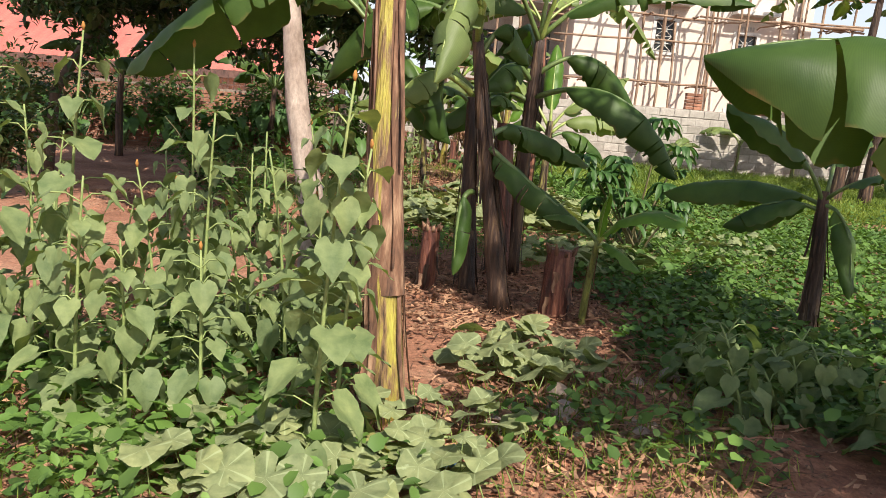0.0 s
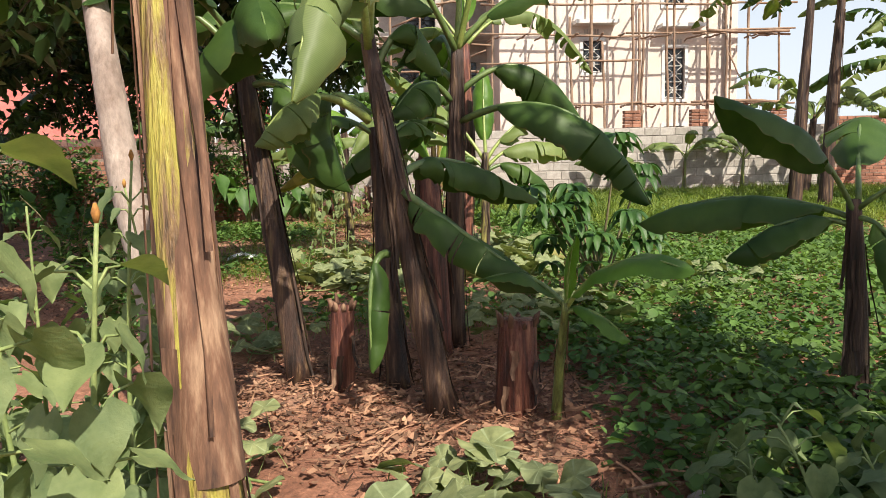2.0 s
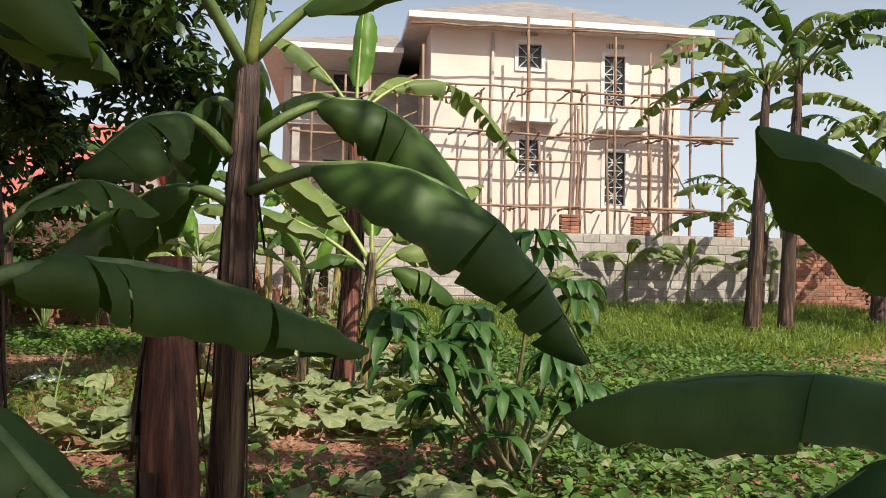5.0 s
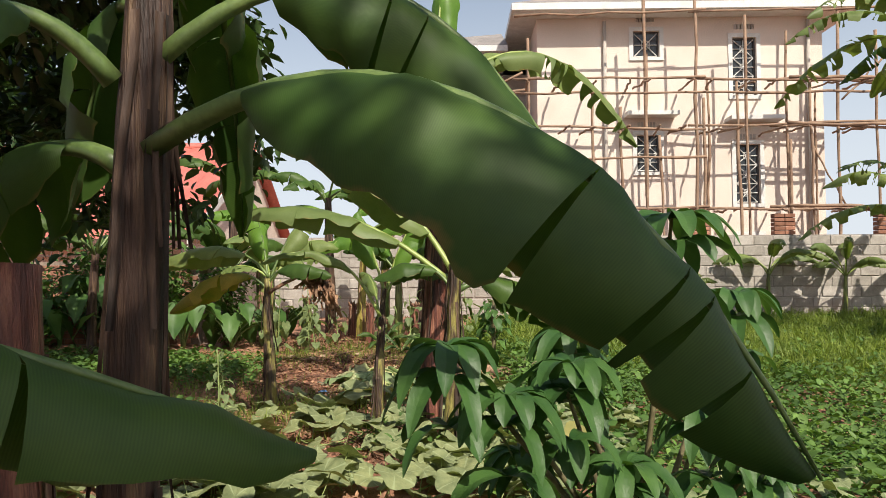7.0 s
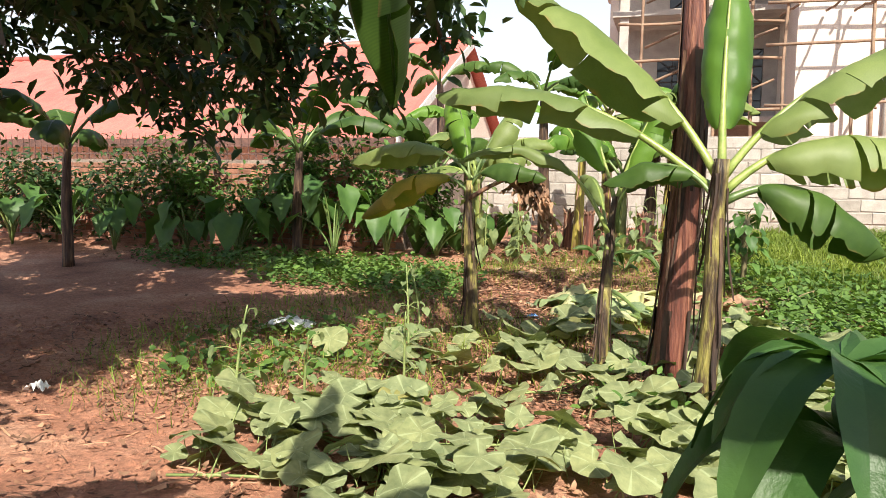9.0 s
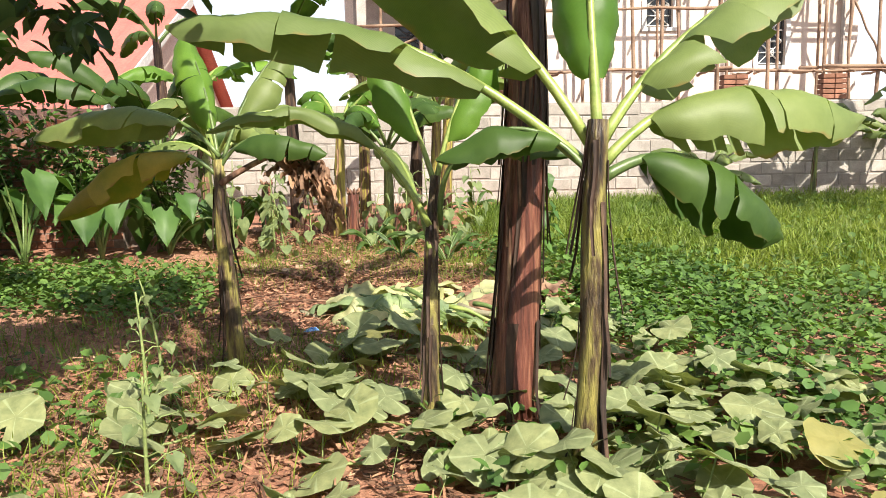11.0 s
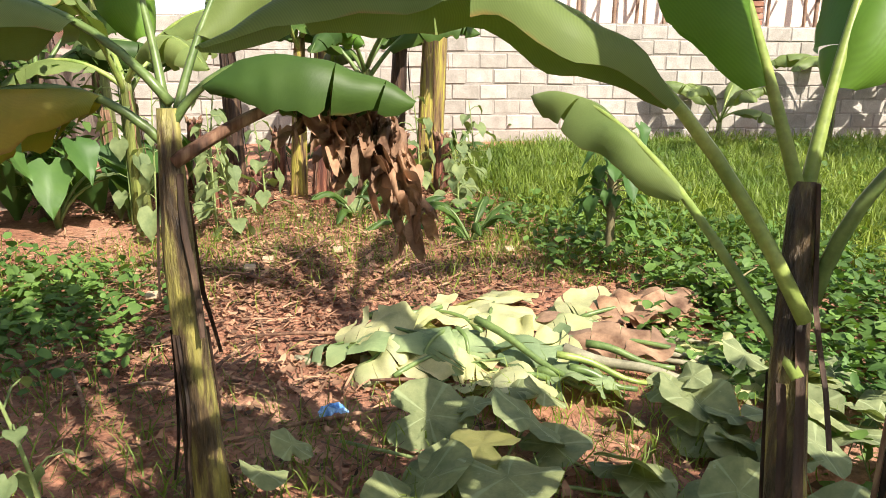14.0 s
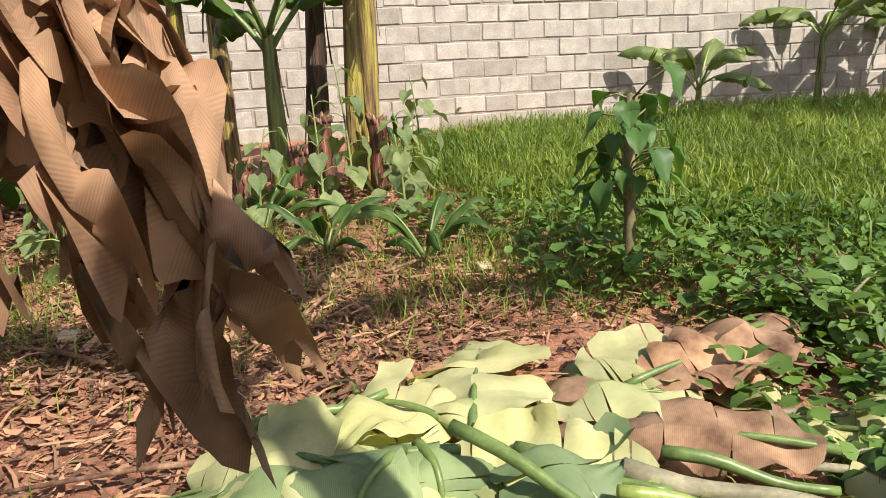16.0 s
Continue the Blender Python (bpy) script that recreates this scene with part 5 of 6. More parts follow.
wr = random.Random(23)
for k in range(24):
    x, y = wr.uniform(-2.6, -0.7), wr.uniform(2.7, 5.2)
    tall_weed(x, y, wr.uniform(0.75, 1.45), 200 + k, 22, 0.16, wr.random() < 0.2)
for x, y, h in ((-0.46, 2.8, 1.6), (-0.42, 3.15, 1.35), (-1.75, 3.35, 1.75), (-2.3, 3.5, 1.7), (-1.35, 3.9, 1.75), (-0.75, 4.3, 1.5)):
    tall_weed(x, y, h, int(300 + x * 10), 26, 0.2)
for k in range(16):
    x, y = wr.uniform(1.35, 2.6), wr.uniform(3.3, 4.7)
    tall_weed(x, y, wr.uniform(0.25, 0.5), 900 + k, 10, 0.2, False)
for x, y, h in ((-0.63, 12.37, 0.8), (-0.89, 13.39, 0.7), (-0.42, 11.70, 0.6), (-1.2, 10.9, 0.7), (-0.9, 11.2, 0.5)):
    tall_weed(x, y, h, int(400 + x * 10 + y), 12, 0.1, False)
for x, y, h in ((-1.3, 17.4, 1.2), (-0.9, 17.8, 1.0), (-1.6, 17.9, 1.4), (-0.5, 18.3, 0.9), (-1.0, 18.4, 1.3), (-0.7, 17.3, 0.8), (1.75, 19.4, 0.95), (1.5, 18.8, 0.7), (0.75, 18.3, 0.9), (0.3, 18.2, 0.7), (1.05, 18.9, 1.1), (1.3, 18.1, 0.6)):
    tall_weed(x, y, h, int(700 + x * 20 + y), 14, 0.2, False)


# ---- pumpkin vines ----
def pumpkin_mesh(mat, seed):
    r = random.Random(seed)
    n = 25
    V, F = [(0, 0, 0)], []
    ph = r.uniform(0, 6)
    for f in (0.35, 0.72, 1.0):
        for i in range(n):
            a = -math.pi + 2 * math.pi * i / n
            notch = 1 - 0.6 * math.exp(-((abs(a) - math.pi) ** 2) / 0.03) * f
            rr = 0.5 * f * (1 + 0.05 * math.cos(5 * a)) * notch * (1 + 0.03 * (i % 2))
            V.append((rr * math.cos(a), rr * math.sin(a), 0.16 * f * f * (0.5 - 0.5 * math.cos(2 * a + ph)) - 0.12 * f * f + 0.035 * math.sin(5 * a + ph) * f + r.uniform(-0.012, 0.012)))
    for i in range(n):
        j = (i + 1) % n
        F.append((0, 1 + i, 1 + j))
        for q in range(2):
            F.append((1 + q * n + i, 1 + (q + 1) * n + i, 1 + (q + 1) * n + j, 1 + q * n + j))
    slots = [0] * len(F)
    b = len(V)
    for k in range(5):
        for s in range(4):
            V.append((0.016 * math.cos(s * 1.571) - 0.1 * (k / 4) ** 2, 0.016 * math.sin(s * 1.571), -k / 4 * 0.95))
    for k in range(4):
        for s in range(4):
            q = (s + 1) % 4
            F.append((b + k * 4 + s, b + k * 4 + q, b + k * 4 + 4 + q, b + k * 4 + 4 + s))
            slots.append(1)
    return mesh_from("leaf", V, F, [mat, M["green_stalk"]], slots=slots)


def veined(mat):
    """Five paler veins that run out from the stalk."""
    nt, n, l = mat.node_tree, mat.node_tree.nodes, mat.node_tree.links
    sep = n.new("ShaderNodeSeparateXYZ")
    l.new(n.new("ShaderNodeTexCoord").outputs["Object"], sep.inputs[0])
    ang = n.new("ShaderNodeMath")
    ang.operation = "ARCTAN2"
    l.new(sep.outputs[1], ang.inputs[0])
    l.new(sep.outputs[0], ang.inputs[1])
    five = n.new("ShaderNodeMath")
    five.operation = "MULTIPLY"
    five.inputs[1].default_value = 5.0
    l.new(ang.outputs[0], five.inputs[0])
    co = n.new("ShaderNodeMath")
    co.operation = "COSINE"
    l.new(five.outputs[0], co.inputs[0])
    base = n["Principled BSDF"].inputs["Base Color"]
    old = base.links[0].from_socket
    l.new(mixed(nt, ramp(nt, co.outputs[0], [(0.93, (0, 0, 0)), (0.99, (0.7, 0.7, 0.7))]), old, (0.36, 0.42, 0.22)), base)


veined(M["pumpkin"])
PUMPKIN = [pumpkin_mesh(M["pumpkin"], s) for s in range(5)]
PUMPKIN_OLD = pumpkin_mesh(M["pumpkin_old"], 9)


def pumpkin_vine(cx, cy, rx, ry, count, seed, size=0.24):
    r = random.Random(seed)
    v = thing("pumpkin_vine", (cx, cy, gz(cx, cy)), "sprawling pumpkin vine with broad grey-green leaves on the soil", "vine", "pumpkin vines")
    for k in range(max(2, count // 9)):
        a = in_patch(r, cx, cy, rx, ry)
        b = in_patch(r, cx, cy, rx, ry)
        m = in_patch(r, cx, cy, rx, ry)
        pts = [Vector((q.x, q.y, gz(q.x, q.y) + 0.04)) for q in curve_pts((*a, 0), (*m, 0), (*b, 0), 10)]
        part("runner", tube(pts, [0.008] * 11, 5), M["green_stalk"], v)
    for k in range(count):
        x, y = in_patch(r, cx, cy, rx, ry)
        s = size * r.uniform(0.45, 1.1)
        h = r.uniform(0.07, 0.24)
        ob = new("leaf", PUMPKIN_OLD if r.random() < 0.015 else r.choice(PUMPKIN))
        ob.parent = v
        zz = h / 0.95 / s
        ob.matrix_basis = Matrix.Translation((x - cx, y - cy, gz(x, y) - gz(cx, cy) + h)) @ pose(0, 0, 0, r.uniform(-32, 32), r.uniform(-34, 26), r.uniform(0, 360)) @ Matrix.Diagonal((s, s, s * min(1.3, max(0.8, zz)), 1))
    return v


for i, (cx, cy, rx, ry, cnt, sz) in enumerate(((-0.45, 2.75, 0.85, 0.45, 70, 0.21), (0.05, 3.3, 0.4, 0.3, 14, 0.2), (0.55, 4.45, 0.55, 0.55, 42, 0.22), (-0.9, 4.9, 0.7, 0.8, 46, 0.22), (-0.1, 10.6, 1.2, 1.0, 110, 0.28), (1.7, 10.9, 0.9, 0.9, 80, 0.28), (2.6, 12.3, 0.8, 0.9, 46, 0.28),
                                                (0.3, 12.3, 0.9, 0.8, 15, 0.32), (0.6, 13.8, 1.1, 0.5, 16, 0.34), (2.0, 13.8, 0.7, 0.6, 22, 0.28), (1.6, 8.0, 0.9, 0.9, 46, 0.24), (3.6, 9.6, 1.3, 1.3, 60, 0.22), (-1.0, 7.6, 0.8, 0.7, 30, 0.22), (1.75, 12.5, 0.6, 0.55, 34, 0.24), (1.6, 13.4, 0.5, 0.4, 12, 0.26), (1.25, 11.9, 0.75, 0.5, 20, 0.3), (0.55, 12.85, 0.8, 0.4, 8, 0.32), (-0.7, 12.6, 0.9, 0.7, 12, 0.3))):
    pumpkin_vine(cx, cy, rx, ry, int(cnt * 1.35), 500 + i, sz)


# ---- elephant-ear plants, shrubs and shade plants at the brick wall ----
def taro(x, y, n, h, seed):
    r = random.Random(seed)
    g0 = gz(x, y)
    t = thing("elephant_ear_plant", (x, y, g0), "clump of elephant-ear leaves in the shade of the wall", "plant", "elephant ears")
    for k in range(n):
        a = 2.4 * k + r.uniform(-0.3, 0.3)
        d = Vector((math.cos(a), math.sin(a), 0))
        hh = h * r.uniform(0.5, 1.0)
        e = Vector((x, y, g0 + hh)) + d * r.uniform(0.2, 0.55)
        st = part("stalk", tube(curve_pts((x, y, g0), (x + d.x * 0.1, y + d.y * 0.1, g0 + hh * 0.8), e, 6), [0.018 - 0.0015 * i for i in range(7)], 6), M["petiole_dark"], t)
        placed("leaf", HEARTS_BIG[k % 2], st, e, r.uniform(0.35, 0.6), d, r.uniform(-1.1, -0.5))


HEARTS_BIG = [heart_mesh("leaf", M["shrub"], s, 0.85) for s in (5, 6)]
for k, (x, y, h) in enumerate(((-3.6, 17.2, 1.2), (-2.9, 17.6, 1.0), (-4.4, 17.6, 1.3), (-5.3, 17.3, 0.9), (-6.4, 17.5, 0.9), (-7.6, 17.2, 1.1), (-2.2, 17.9, 0.8), (-8.8, 17.4, 1.0), (-10.0, 17.4, 1.1), (-1.65, 18.99, 0.7), (-2.55, 19.59, 0.8))):
    taro(x, y, 9, h, 600 + k)


def shrub(x, y, rx, h, count, mat, size, seed, label, shape=LEAFLET):
    r = random.Random(seed)
    g0 = gz(x, y)
    s = thing("shrub", (x, y, g0), label, "shrub", "shrubs by the walls")
    tips = []
    for k in range(9):
        a = r.uniform(0, 6.28)
        e = Vector((x + math.cos(a) * rx * r.uniform(0.3, 1), y + math.sin(a) * rx * r.uniform(0.3, 1), g0 + h * r.uniform(0.5, 1)))
        pts = curve_pts((x, y, g0), (x, y, g0 + h * 0.5), e, 7)
        part("branch", tube(pts, [0.02 - 0.0023 * i for i in range(8)], 5), M["twig"], s)
        tips += pts[2:]
    rows = []
    for _ in range(count):
        o = r.choice(tips)
        rows.append((o.x + r.gauss(0, rx * 0.22), o.y + r.gauss(0, rx * 0.22), max(g0 + 0.03, o.z + r.gauss(0, h * 0.1)), size * r.uniform(0.6, 1.3), r.uniform(0, 6.28), r.uniform(-0.9, 0.5), r.uniform(-0.6, 0.6)))
    scattered("leaves", [shape], rows, M[mat], "", "", parent=s, seed=seed)


for k, (x, y, rx, h, n, m, sz) in enumerate(((-3.3, 18.0, 0.7, 1.9, 900, "weed", 0.13), (-5.6, 18.1, 0.8, 1.5, 900, "shrub", 0.14), (-8.2, 18.0, 0.9, 1.7, 900, "tree", 0.14), (-10.8, 17.8, 1.1, 2.0, 900, "tree", 0.15), (-6.9, 18.0, 0.9, 2.0, 1300, "shrub", 0.15), (-4.4, 18.0, 0.8, 2.1, 1300, "shrub", 0.14), (-9.4, 17.8, 0.9, 1.8, 1200, "tree", 0.15), (-2.3, 18.2, 0.6, 1.5, 700, "weed", 0.12), (-2.6, 8.9, 0.55, 1.1, 700, "shrub", 0.09), (-3.4, 10.3, 0.6, 1.2, 700, "shrub", 0.09),
                                              (-1.9, 7.4, 0.5, 0.9, 600, "shrub", 0.08), (-5.8, 9.5, 1.0, 2.0, 1100, "tree", 0.13), (-7.5, 12.5, 1.1, 2.4, 1200, "tree", 0.14), (2.4, 15.3, 0.3, 0.4, 200, "weed", 0.09), (-12.5, 16.0, 1.3, 2.6, 1000, "tree", 0.16), (14.5, 20.5, 1.2, 1.8, 900, "shrub", 0.14))):
    shrub(x, y, rx, h, n, m, sz, 700 + k, "leafy green shrub growing against the wall" if y > 16 else "leafy shrub beside bare soil")
for bx, by, cz, sd in ((-4.2, 17.2, 1.9, 111), (-7.0, 15.6, 1.9, 113), (-2.4, 18.3, 1.5, 115)):
    g0 = gz(bx, by)
    p = banana((bx, by, g0), "banana plant shaded by the tree near the brick wall", "banana plants by the brick wall")
    pseudostem(p, [(bx, by, g0 - 0.03), (bx, by, cz * 0.6), (bx + 0.05, by, cz)], [0.08, 0.07, 0.05], "stem_dark", 4, sd)
    whorl(p, (bx + 0.05, by, cz), 7, 1.6, 0.5, "banana", sd, 1.0, 3)


# ---- cut castor stem with regrowth ----
def regrown_stem():
    r = random.Random(31)
    x, y = 2.05, 16.3
    g0 = gz(x, y)
    t = thing("regrown_shrub", (x, y, g0), "knobbly cut stem sprouting lobed green leaves", "shrub")
    st = part("stem", tube([(x, y, g0 - 0.02), (x + 0.02, y, g0 + 0.3), (x + 0.01, y, g0 + 0.6), (x + 0.03, y, g0 + 0.92)], [0.035, 0.03, 0.034, 0.026], 9, 0.1), M["twig"], t)
    for k in range(46):
        a, z = k * 2.4, g0 + 0.3 + 0.6 * r.random()
        d = Vector((math.cos(a), math.sin(a), 0))
        o = Vector((x + 0.01, y, z))
        e = o + d * r.uniform(0.1, 0.22) + Vector((0, 0, r.uniform(0.0, 0.16)))
        part("leaf_stalk", tube([o, (o + e) / 2 + Vector((0, 0, 0.02)), e], [0.006, 0.005, 0.004], 5), M["twig"], st)
        placed("leaf", HEARTS_BIG[k % 2], st, e, r.uniform(0.09, 0.19), d, r.uniform(-1.3, -0.2))


regrown_stem()
# ---- heap of cut banana leaves ----
r9 = random.Random(61)
HEAP = [
    ((0.79, 14.96, 0.20), (0.65, 15.12, 0.36), (0.35, 15.28, 0.20), 0.62, "cut_pale", 0.25, 0.1, 3),
    ((0.81, 14.94, 0.22), (0.83, 15.00, 0.38), (1.14, 15.87, 0.15), 0.5, "cut_pale", 0.3, -0.1, 3),
    ((0.73, 14.80, 0.26), (0.24, 14.82, 0.34), (-0.30, 15.11, 0.05), 0.42, "cut_green", 1.2, 0.1, 3),
    ((0.57, 14.78, 0.30), (0.40, 14.64, 0.34), (0.38, 14.64, 0.04), 0.42, "cut_green", 0.9, 0, 2),
    ((0.62, 14.84, 0.28), (0.67, 14.64, 0.30), (0.63, 14.69, 0.04), 0.36, "cut_green", 0.9, 0.2, 1),
    ((0.32, 14.80, 0.24), (0.22, 14.70, 0.26), (0.01, 14.74, 0.04), 0.36, "cut_pale", 0.9, 0.1, 2),
    ((1.00, 14.43, 0.14), (0.79, 14.30, 0.30), (0.62, 14.50, 0.06), 0.5, "cut_pale", 0.3, 0.2, 2),
    ((1.04, 14.53, 0.14), (0.95, 14.55, 0.30), (1.03, 14.89, 0.20), 0.4, "cut_green", 0.3, 0, 1),
    ((1.54, 15.05, 0.08), (1.33, 15.12, 0.30), (1.17, 15.38, 0.10), 0.42, "dry", 0.6, 0.2, 4),
    ((1.61, 14.92, 0.08), (1.40, 14.92, 0.20), (1.18, 15.10, 0.06), 0.34, "cut", 0.6, -0.2, 4),
    ((2.13, 14.57, 0.08), (1.94, 14.69, 0.20), (1.86, 14.88, 0.06), 0.36, "cut_pale", 0.4, 0, 3),
    ((2.06, 15.05, 0.06), (1.85, 15.06, 0.18), (1.70, 15.28, 0.04), 0.26, "cut", 0.8, 0.1, 3),
    ((2.06, 14.44, 0.10), (1.90, 14.55, 0.22), (1.80, 14.67, 0.06), 0.3, "banana", 0.7, 0, 2),
    ((1.75, 14.31, 0.08), (1.61, 14.35, 0.20), (1.45, 14.44, 0.04), 0.36, "cut_green", 0.6, 0.2, 3),
    ((2.09, 14.35, 0.06), (1.92, 14.37, 0.16), (1.66, 14.34, 0.04), 0.4, "cut", 0.5, -0.2, 3),
    ((0.11, 15.58, 0.06), (-0.03, 15.63, 0.16), (-0.16, 15.65, 0.04), 0.2, "cut_pale", 0.9, 0.1, 2),
    ((0.54, 15.31, 0.16), (0.54, 15.57, 0.24), (0.47, 15.92, 0.10), 0.3, "banana", 0.8, 0, 2),
    ((0.52, 14.77, 0.10), (0.48, 14.74, 0.16), (0.28, 14.74, 0.03), 0.3, "dry", 0.8, 0, 4),
    ((0.83, 14.52, 0.06), (0.68, 14.50, 0.16), (0.49, 14.64, 0.03), 0.4, "cut", 0.7, 0.3, 3),
]
for k, (a, m, b, w, mat, dr, ro, te) in enumerate(HEAP):
    s = thing("cut_leaf", (a[0], a[1], gz(a[0], a[1])), "wilted cut banana leaf lying on a heap", "leaf", "heap of cut banana leaves")
    leaf(s, a, m, b, w, mat, dr * 0.4, ro + r9.uniform(-0.35, 0.35), te + 2, 0.06, 0.014, 640 + k, 0.0, stalk="petiole_dark", crumple=0.055)
for k in range(13):
    x, y = in_patch(r9, 1.05, 14.95, 1.2, 0.6)
    z, a, ln = gz(x, y) + r9.uniform(0.05, 0.13), r9.uniform(-0.7, 0.5) + math.pi * (k % 2), r9.uniform(0.22, 0.42)
    d = Vector((math.cos(a), math.sin(a), 0)) * ln
    c = Vector((x, y, z))
    s = thing("cut_leaf", (x, y, gz(x, y)), "wilted cut banana leaf lying on a heap", "leaf", "heap of cut banana leaves")
    leaf(s, c - d, c + Vector((0, 0, r9.uniform(0.02, 0.16))), c + d - Vector((0, 0, 0.04)), r9.uniform(0.26, 0.44), r9.choice(("cut_pale", "cut", "cut_green", "cut_green", "dry", "banana")), r9.uniform(-0.2, 0.5), r9.uniform(-0.5, 0.5), 5, 0.05, 0.012, 900 + k, 0.0, stalk="petiole_dark", crumple=0.06)
STALKS = [
    ((0.70, 14.76, 0.28), (1.10, 14.34, 0.10), 0.02, "petiole_dark"),
    ((1.15, 14.81, 0.12), (1.69, 14.78, 0.08), 0.022, "stalk_grey"),
    ((1.12, 14.62, 0.14), (1.66, 14.34, 0.07), 0.03, "stalk_grey"),
    ((1.13, 14.78, 0.10), (2.02, 14.45, 0.07), 0.018, "stalk_grey"),
    ((1.25, 14.64, 0.16), (1.63, 14.42, 0.10), 0.02, "petiole_dark"),
    ((0.88, 15.12, 0.12), (1.31, 15.07, 0.08), 0.018, "log"),
    ((-0.21, 14.91, 0.05), (0.01, 14.89, 0.05), 0.024, "stalk_grey"),
    ((0.12, 14.85, 0.05), (0.34, 14.82, 0.06), 0.024, "stalk_grey"),
    ((1.09, 14.44, 0.12), (1.39, 14.32, 0.05), 0.02, "petiole_dark"),
    ((0.66, 14.77, 0.16), (0.94, 14.78, 0.08), 0.018, "petiole_dark"),
    ((0.94, 14.47, 0.10), (1.25, 14.31, 0.05), 0.022, "petiole_dark"),
    ((1.04, 14.49, 0.18), (1.46, 14.37, 0.06), 0.018, "petiole"),
    ((0.17, 15.12, 0.20), (0.60, 15.15, 0.24), 0.02, "petiole_dark"),
    ((0.90, 14.82, 0.14), (1.16, 14.53, 0.12), 0.022, "petiole_dark"),
    ((1.14, 15.12, 0.06), (1.62, 14.93, 0.06), 0.014, "stalk_grey"),
    ((1.49, 14.67, 0.08), (2.13, 14.57, 0.06), 0.02, "stalk_grey"),
    ((1.76, 14.91, 0.06), (2.15, 14.78, 0.05), 0.016, "stalk_grey"),
    ((0.61, 14.70, 0.06), (0.92, 14.56, 0.06), 0.02, "petiole_dark"),
]
for a, b, rad, mat in STALKS:
    a, b = Vector(a) + Vector((0, 0, 0.07)), Vector(b) + Vector((0, 0, 0.05))
    n = 8
    pts = [a.lerp(b, i / n) + Vector((0, 0, 0.012 * math.sin(i * 0.9 + rad * 300))) for i in range(n + 1)]
    solid("cut_stalk", tube(pts, [rad * (1.1 - 0.45 * i / n) for i in range(n + 1)], 8, 0.06), M[mat], "drying cut banana leaf stalk lying on the heap", "stalk", "cut stalks", smooth=True)
LOGS = [
    ((1.25, 17.41, 0.14), (1.49, 17.05, 0.14), 0.07),
    ((0.54, 17.00, 0.12), (1.13, 16.56, 0.12), 0.055),
    ((-1.17, 16.35, 0.08), (-1.44, 16.40, 0.08), 0.05),
    ((1.79, 16.86, 0.10), (1.95, 16.38, 0.10), 0.035),
    ((-0.42, 15.54, 0.05), (-0.20, 15.58, 0.05), 0.03),
]
for a, b, rad in LOGS:
    a, b = Vector(a), Vector(b)
    solid("banana_log", tube([a.lerp(b, q) for q in (0, 0.02, 0.3, 0.65, 0.98, 1)], [rad * q for q in (0.8, 1, 1.05, 0.96, 0.82, 0.6)], 12, 0.1), M["log"], "dry cut banana stem lying on the soil", "log", "cut stems", smooth=True)
for k, (x, y) in enumerate(((1.18, 17.01), (0.31, 17.93), (-0.21, 20.95), (1.90, 21.24), (3.30, 23.31), (0.66, 17.39))):
    g0 = gz(x, y)
    t = thing("spiky_sucker", (x, y, g0), "small sucker with narrow upright leaves", "plant", "suckers among the cut stems")
    whorl(t, (x, y, g0 + 0.05), 7, 0.55, 0.09, "banana", 800 + k, 1.0, 0, thick=0.008)

# ---- litter ----
def crumpled(x, y, z, w, d, h, seed, turn):
    r = random.Random(seed)
    V, F = [], []
    for j in range(6):
        for i in range(8):
            a, b = (i / 7 - 0.5) * w, (j / 5 - 0.5) * d
            zz = h * (0.3 + 0.7 * abs(math.sin(i * 1.9 + j * 1.3 + seed))) * (1 - 0.6 * (abs(i / 3.5 - 1) ** 2)) + r.uniform(0, h * 0.3)
            V.append((x + a * math.cos(turn) - b * math.sin(turn), y + a * math.sin(turn) + b * math.cos(turn), z + zz))
    for j in range(5):
        for i in range(7):
            F.append((j * 8 + i, j * 8 + i + 1, j * 8 + 9 + i, j * 8 + 8 + i))
    return V, F


solid("plastic_sack", crumpled(-2.15, 13.25, gz(-2.15, 13.25) + 0.02, 0.46, 0.28, 0.1, 3, 0.15), M["plastic_white"], "flattened white plastic sack on the bare soil", "sack")
solid("blue_bag", crumpled(0.06, 2.9, 0.05, 0.16, 0.12, 0.06, 5, 0.3), M["plastic_blue"], "crumpled blue plastic bag among leaves", "bag")
solid("blue_wrapper", crumpled(-0.035, 14.313, gz(-0.035, 14.313) + 0.02, 0.13, 0.09, 0.06, 6, 0.2), M["plastic_blue"], "blue and white plastic wrapper on the ground", "wrapper")
solid("red_wrapper", crumpled(0.095, 15.439, 0.1, 0.12, 0.08, 0.05, 7, 0.2), M["plastic_red"], "bright red plastic scrap beside the leaf heap", "wrapper")
solid("plastic_scrap", crumpled(-2.7, 10.9, gz(-2.7, 10.9) + 0.01, 0.14, 0.1, 0.07, 8, 0.2), M["plastic_white"], "white plastic scrap on the red soil", "scrap")
for k, (x, y) in enumerate(((-0.54, 16.07), (-1.01, 16.82), (0.05, 16.43), (-1.11, 15.83), (-0.43, 16.24), (1.37, 16.61))):
    solid("wood_chip", chamfered(x, y, gz(x, y) + 0.04, x + 0.07, y + 0.1, gz(x, y) + 0.07, 0.008), M["wood_chip"], "pale chip of cut banana corm on the soil", "chip", "pale chips")
for k in range(14):
    x, y = r9.uniform(0.3, 1.6), r9.uniform(3.2, 4.6)
    s = r9.uniform(0.03, 0.09)
    solid("stone", tube([(x, y, -0.02), (x, y, s * 0.4), (x + 0.01, y, s * 0.9)], [s, s * 1.05, s * 0.5], 8, 0.2, k), M["stone"], "rough reddish-brown stone half in the soil", "stone", "stones", smooth=True)
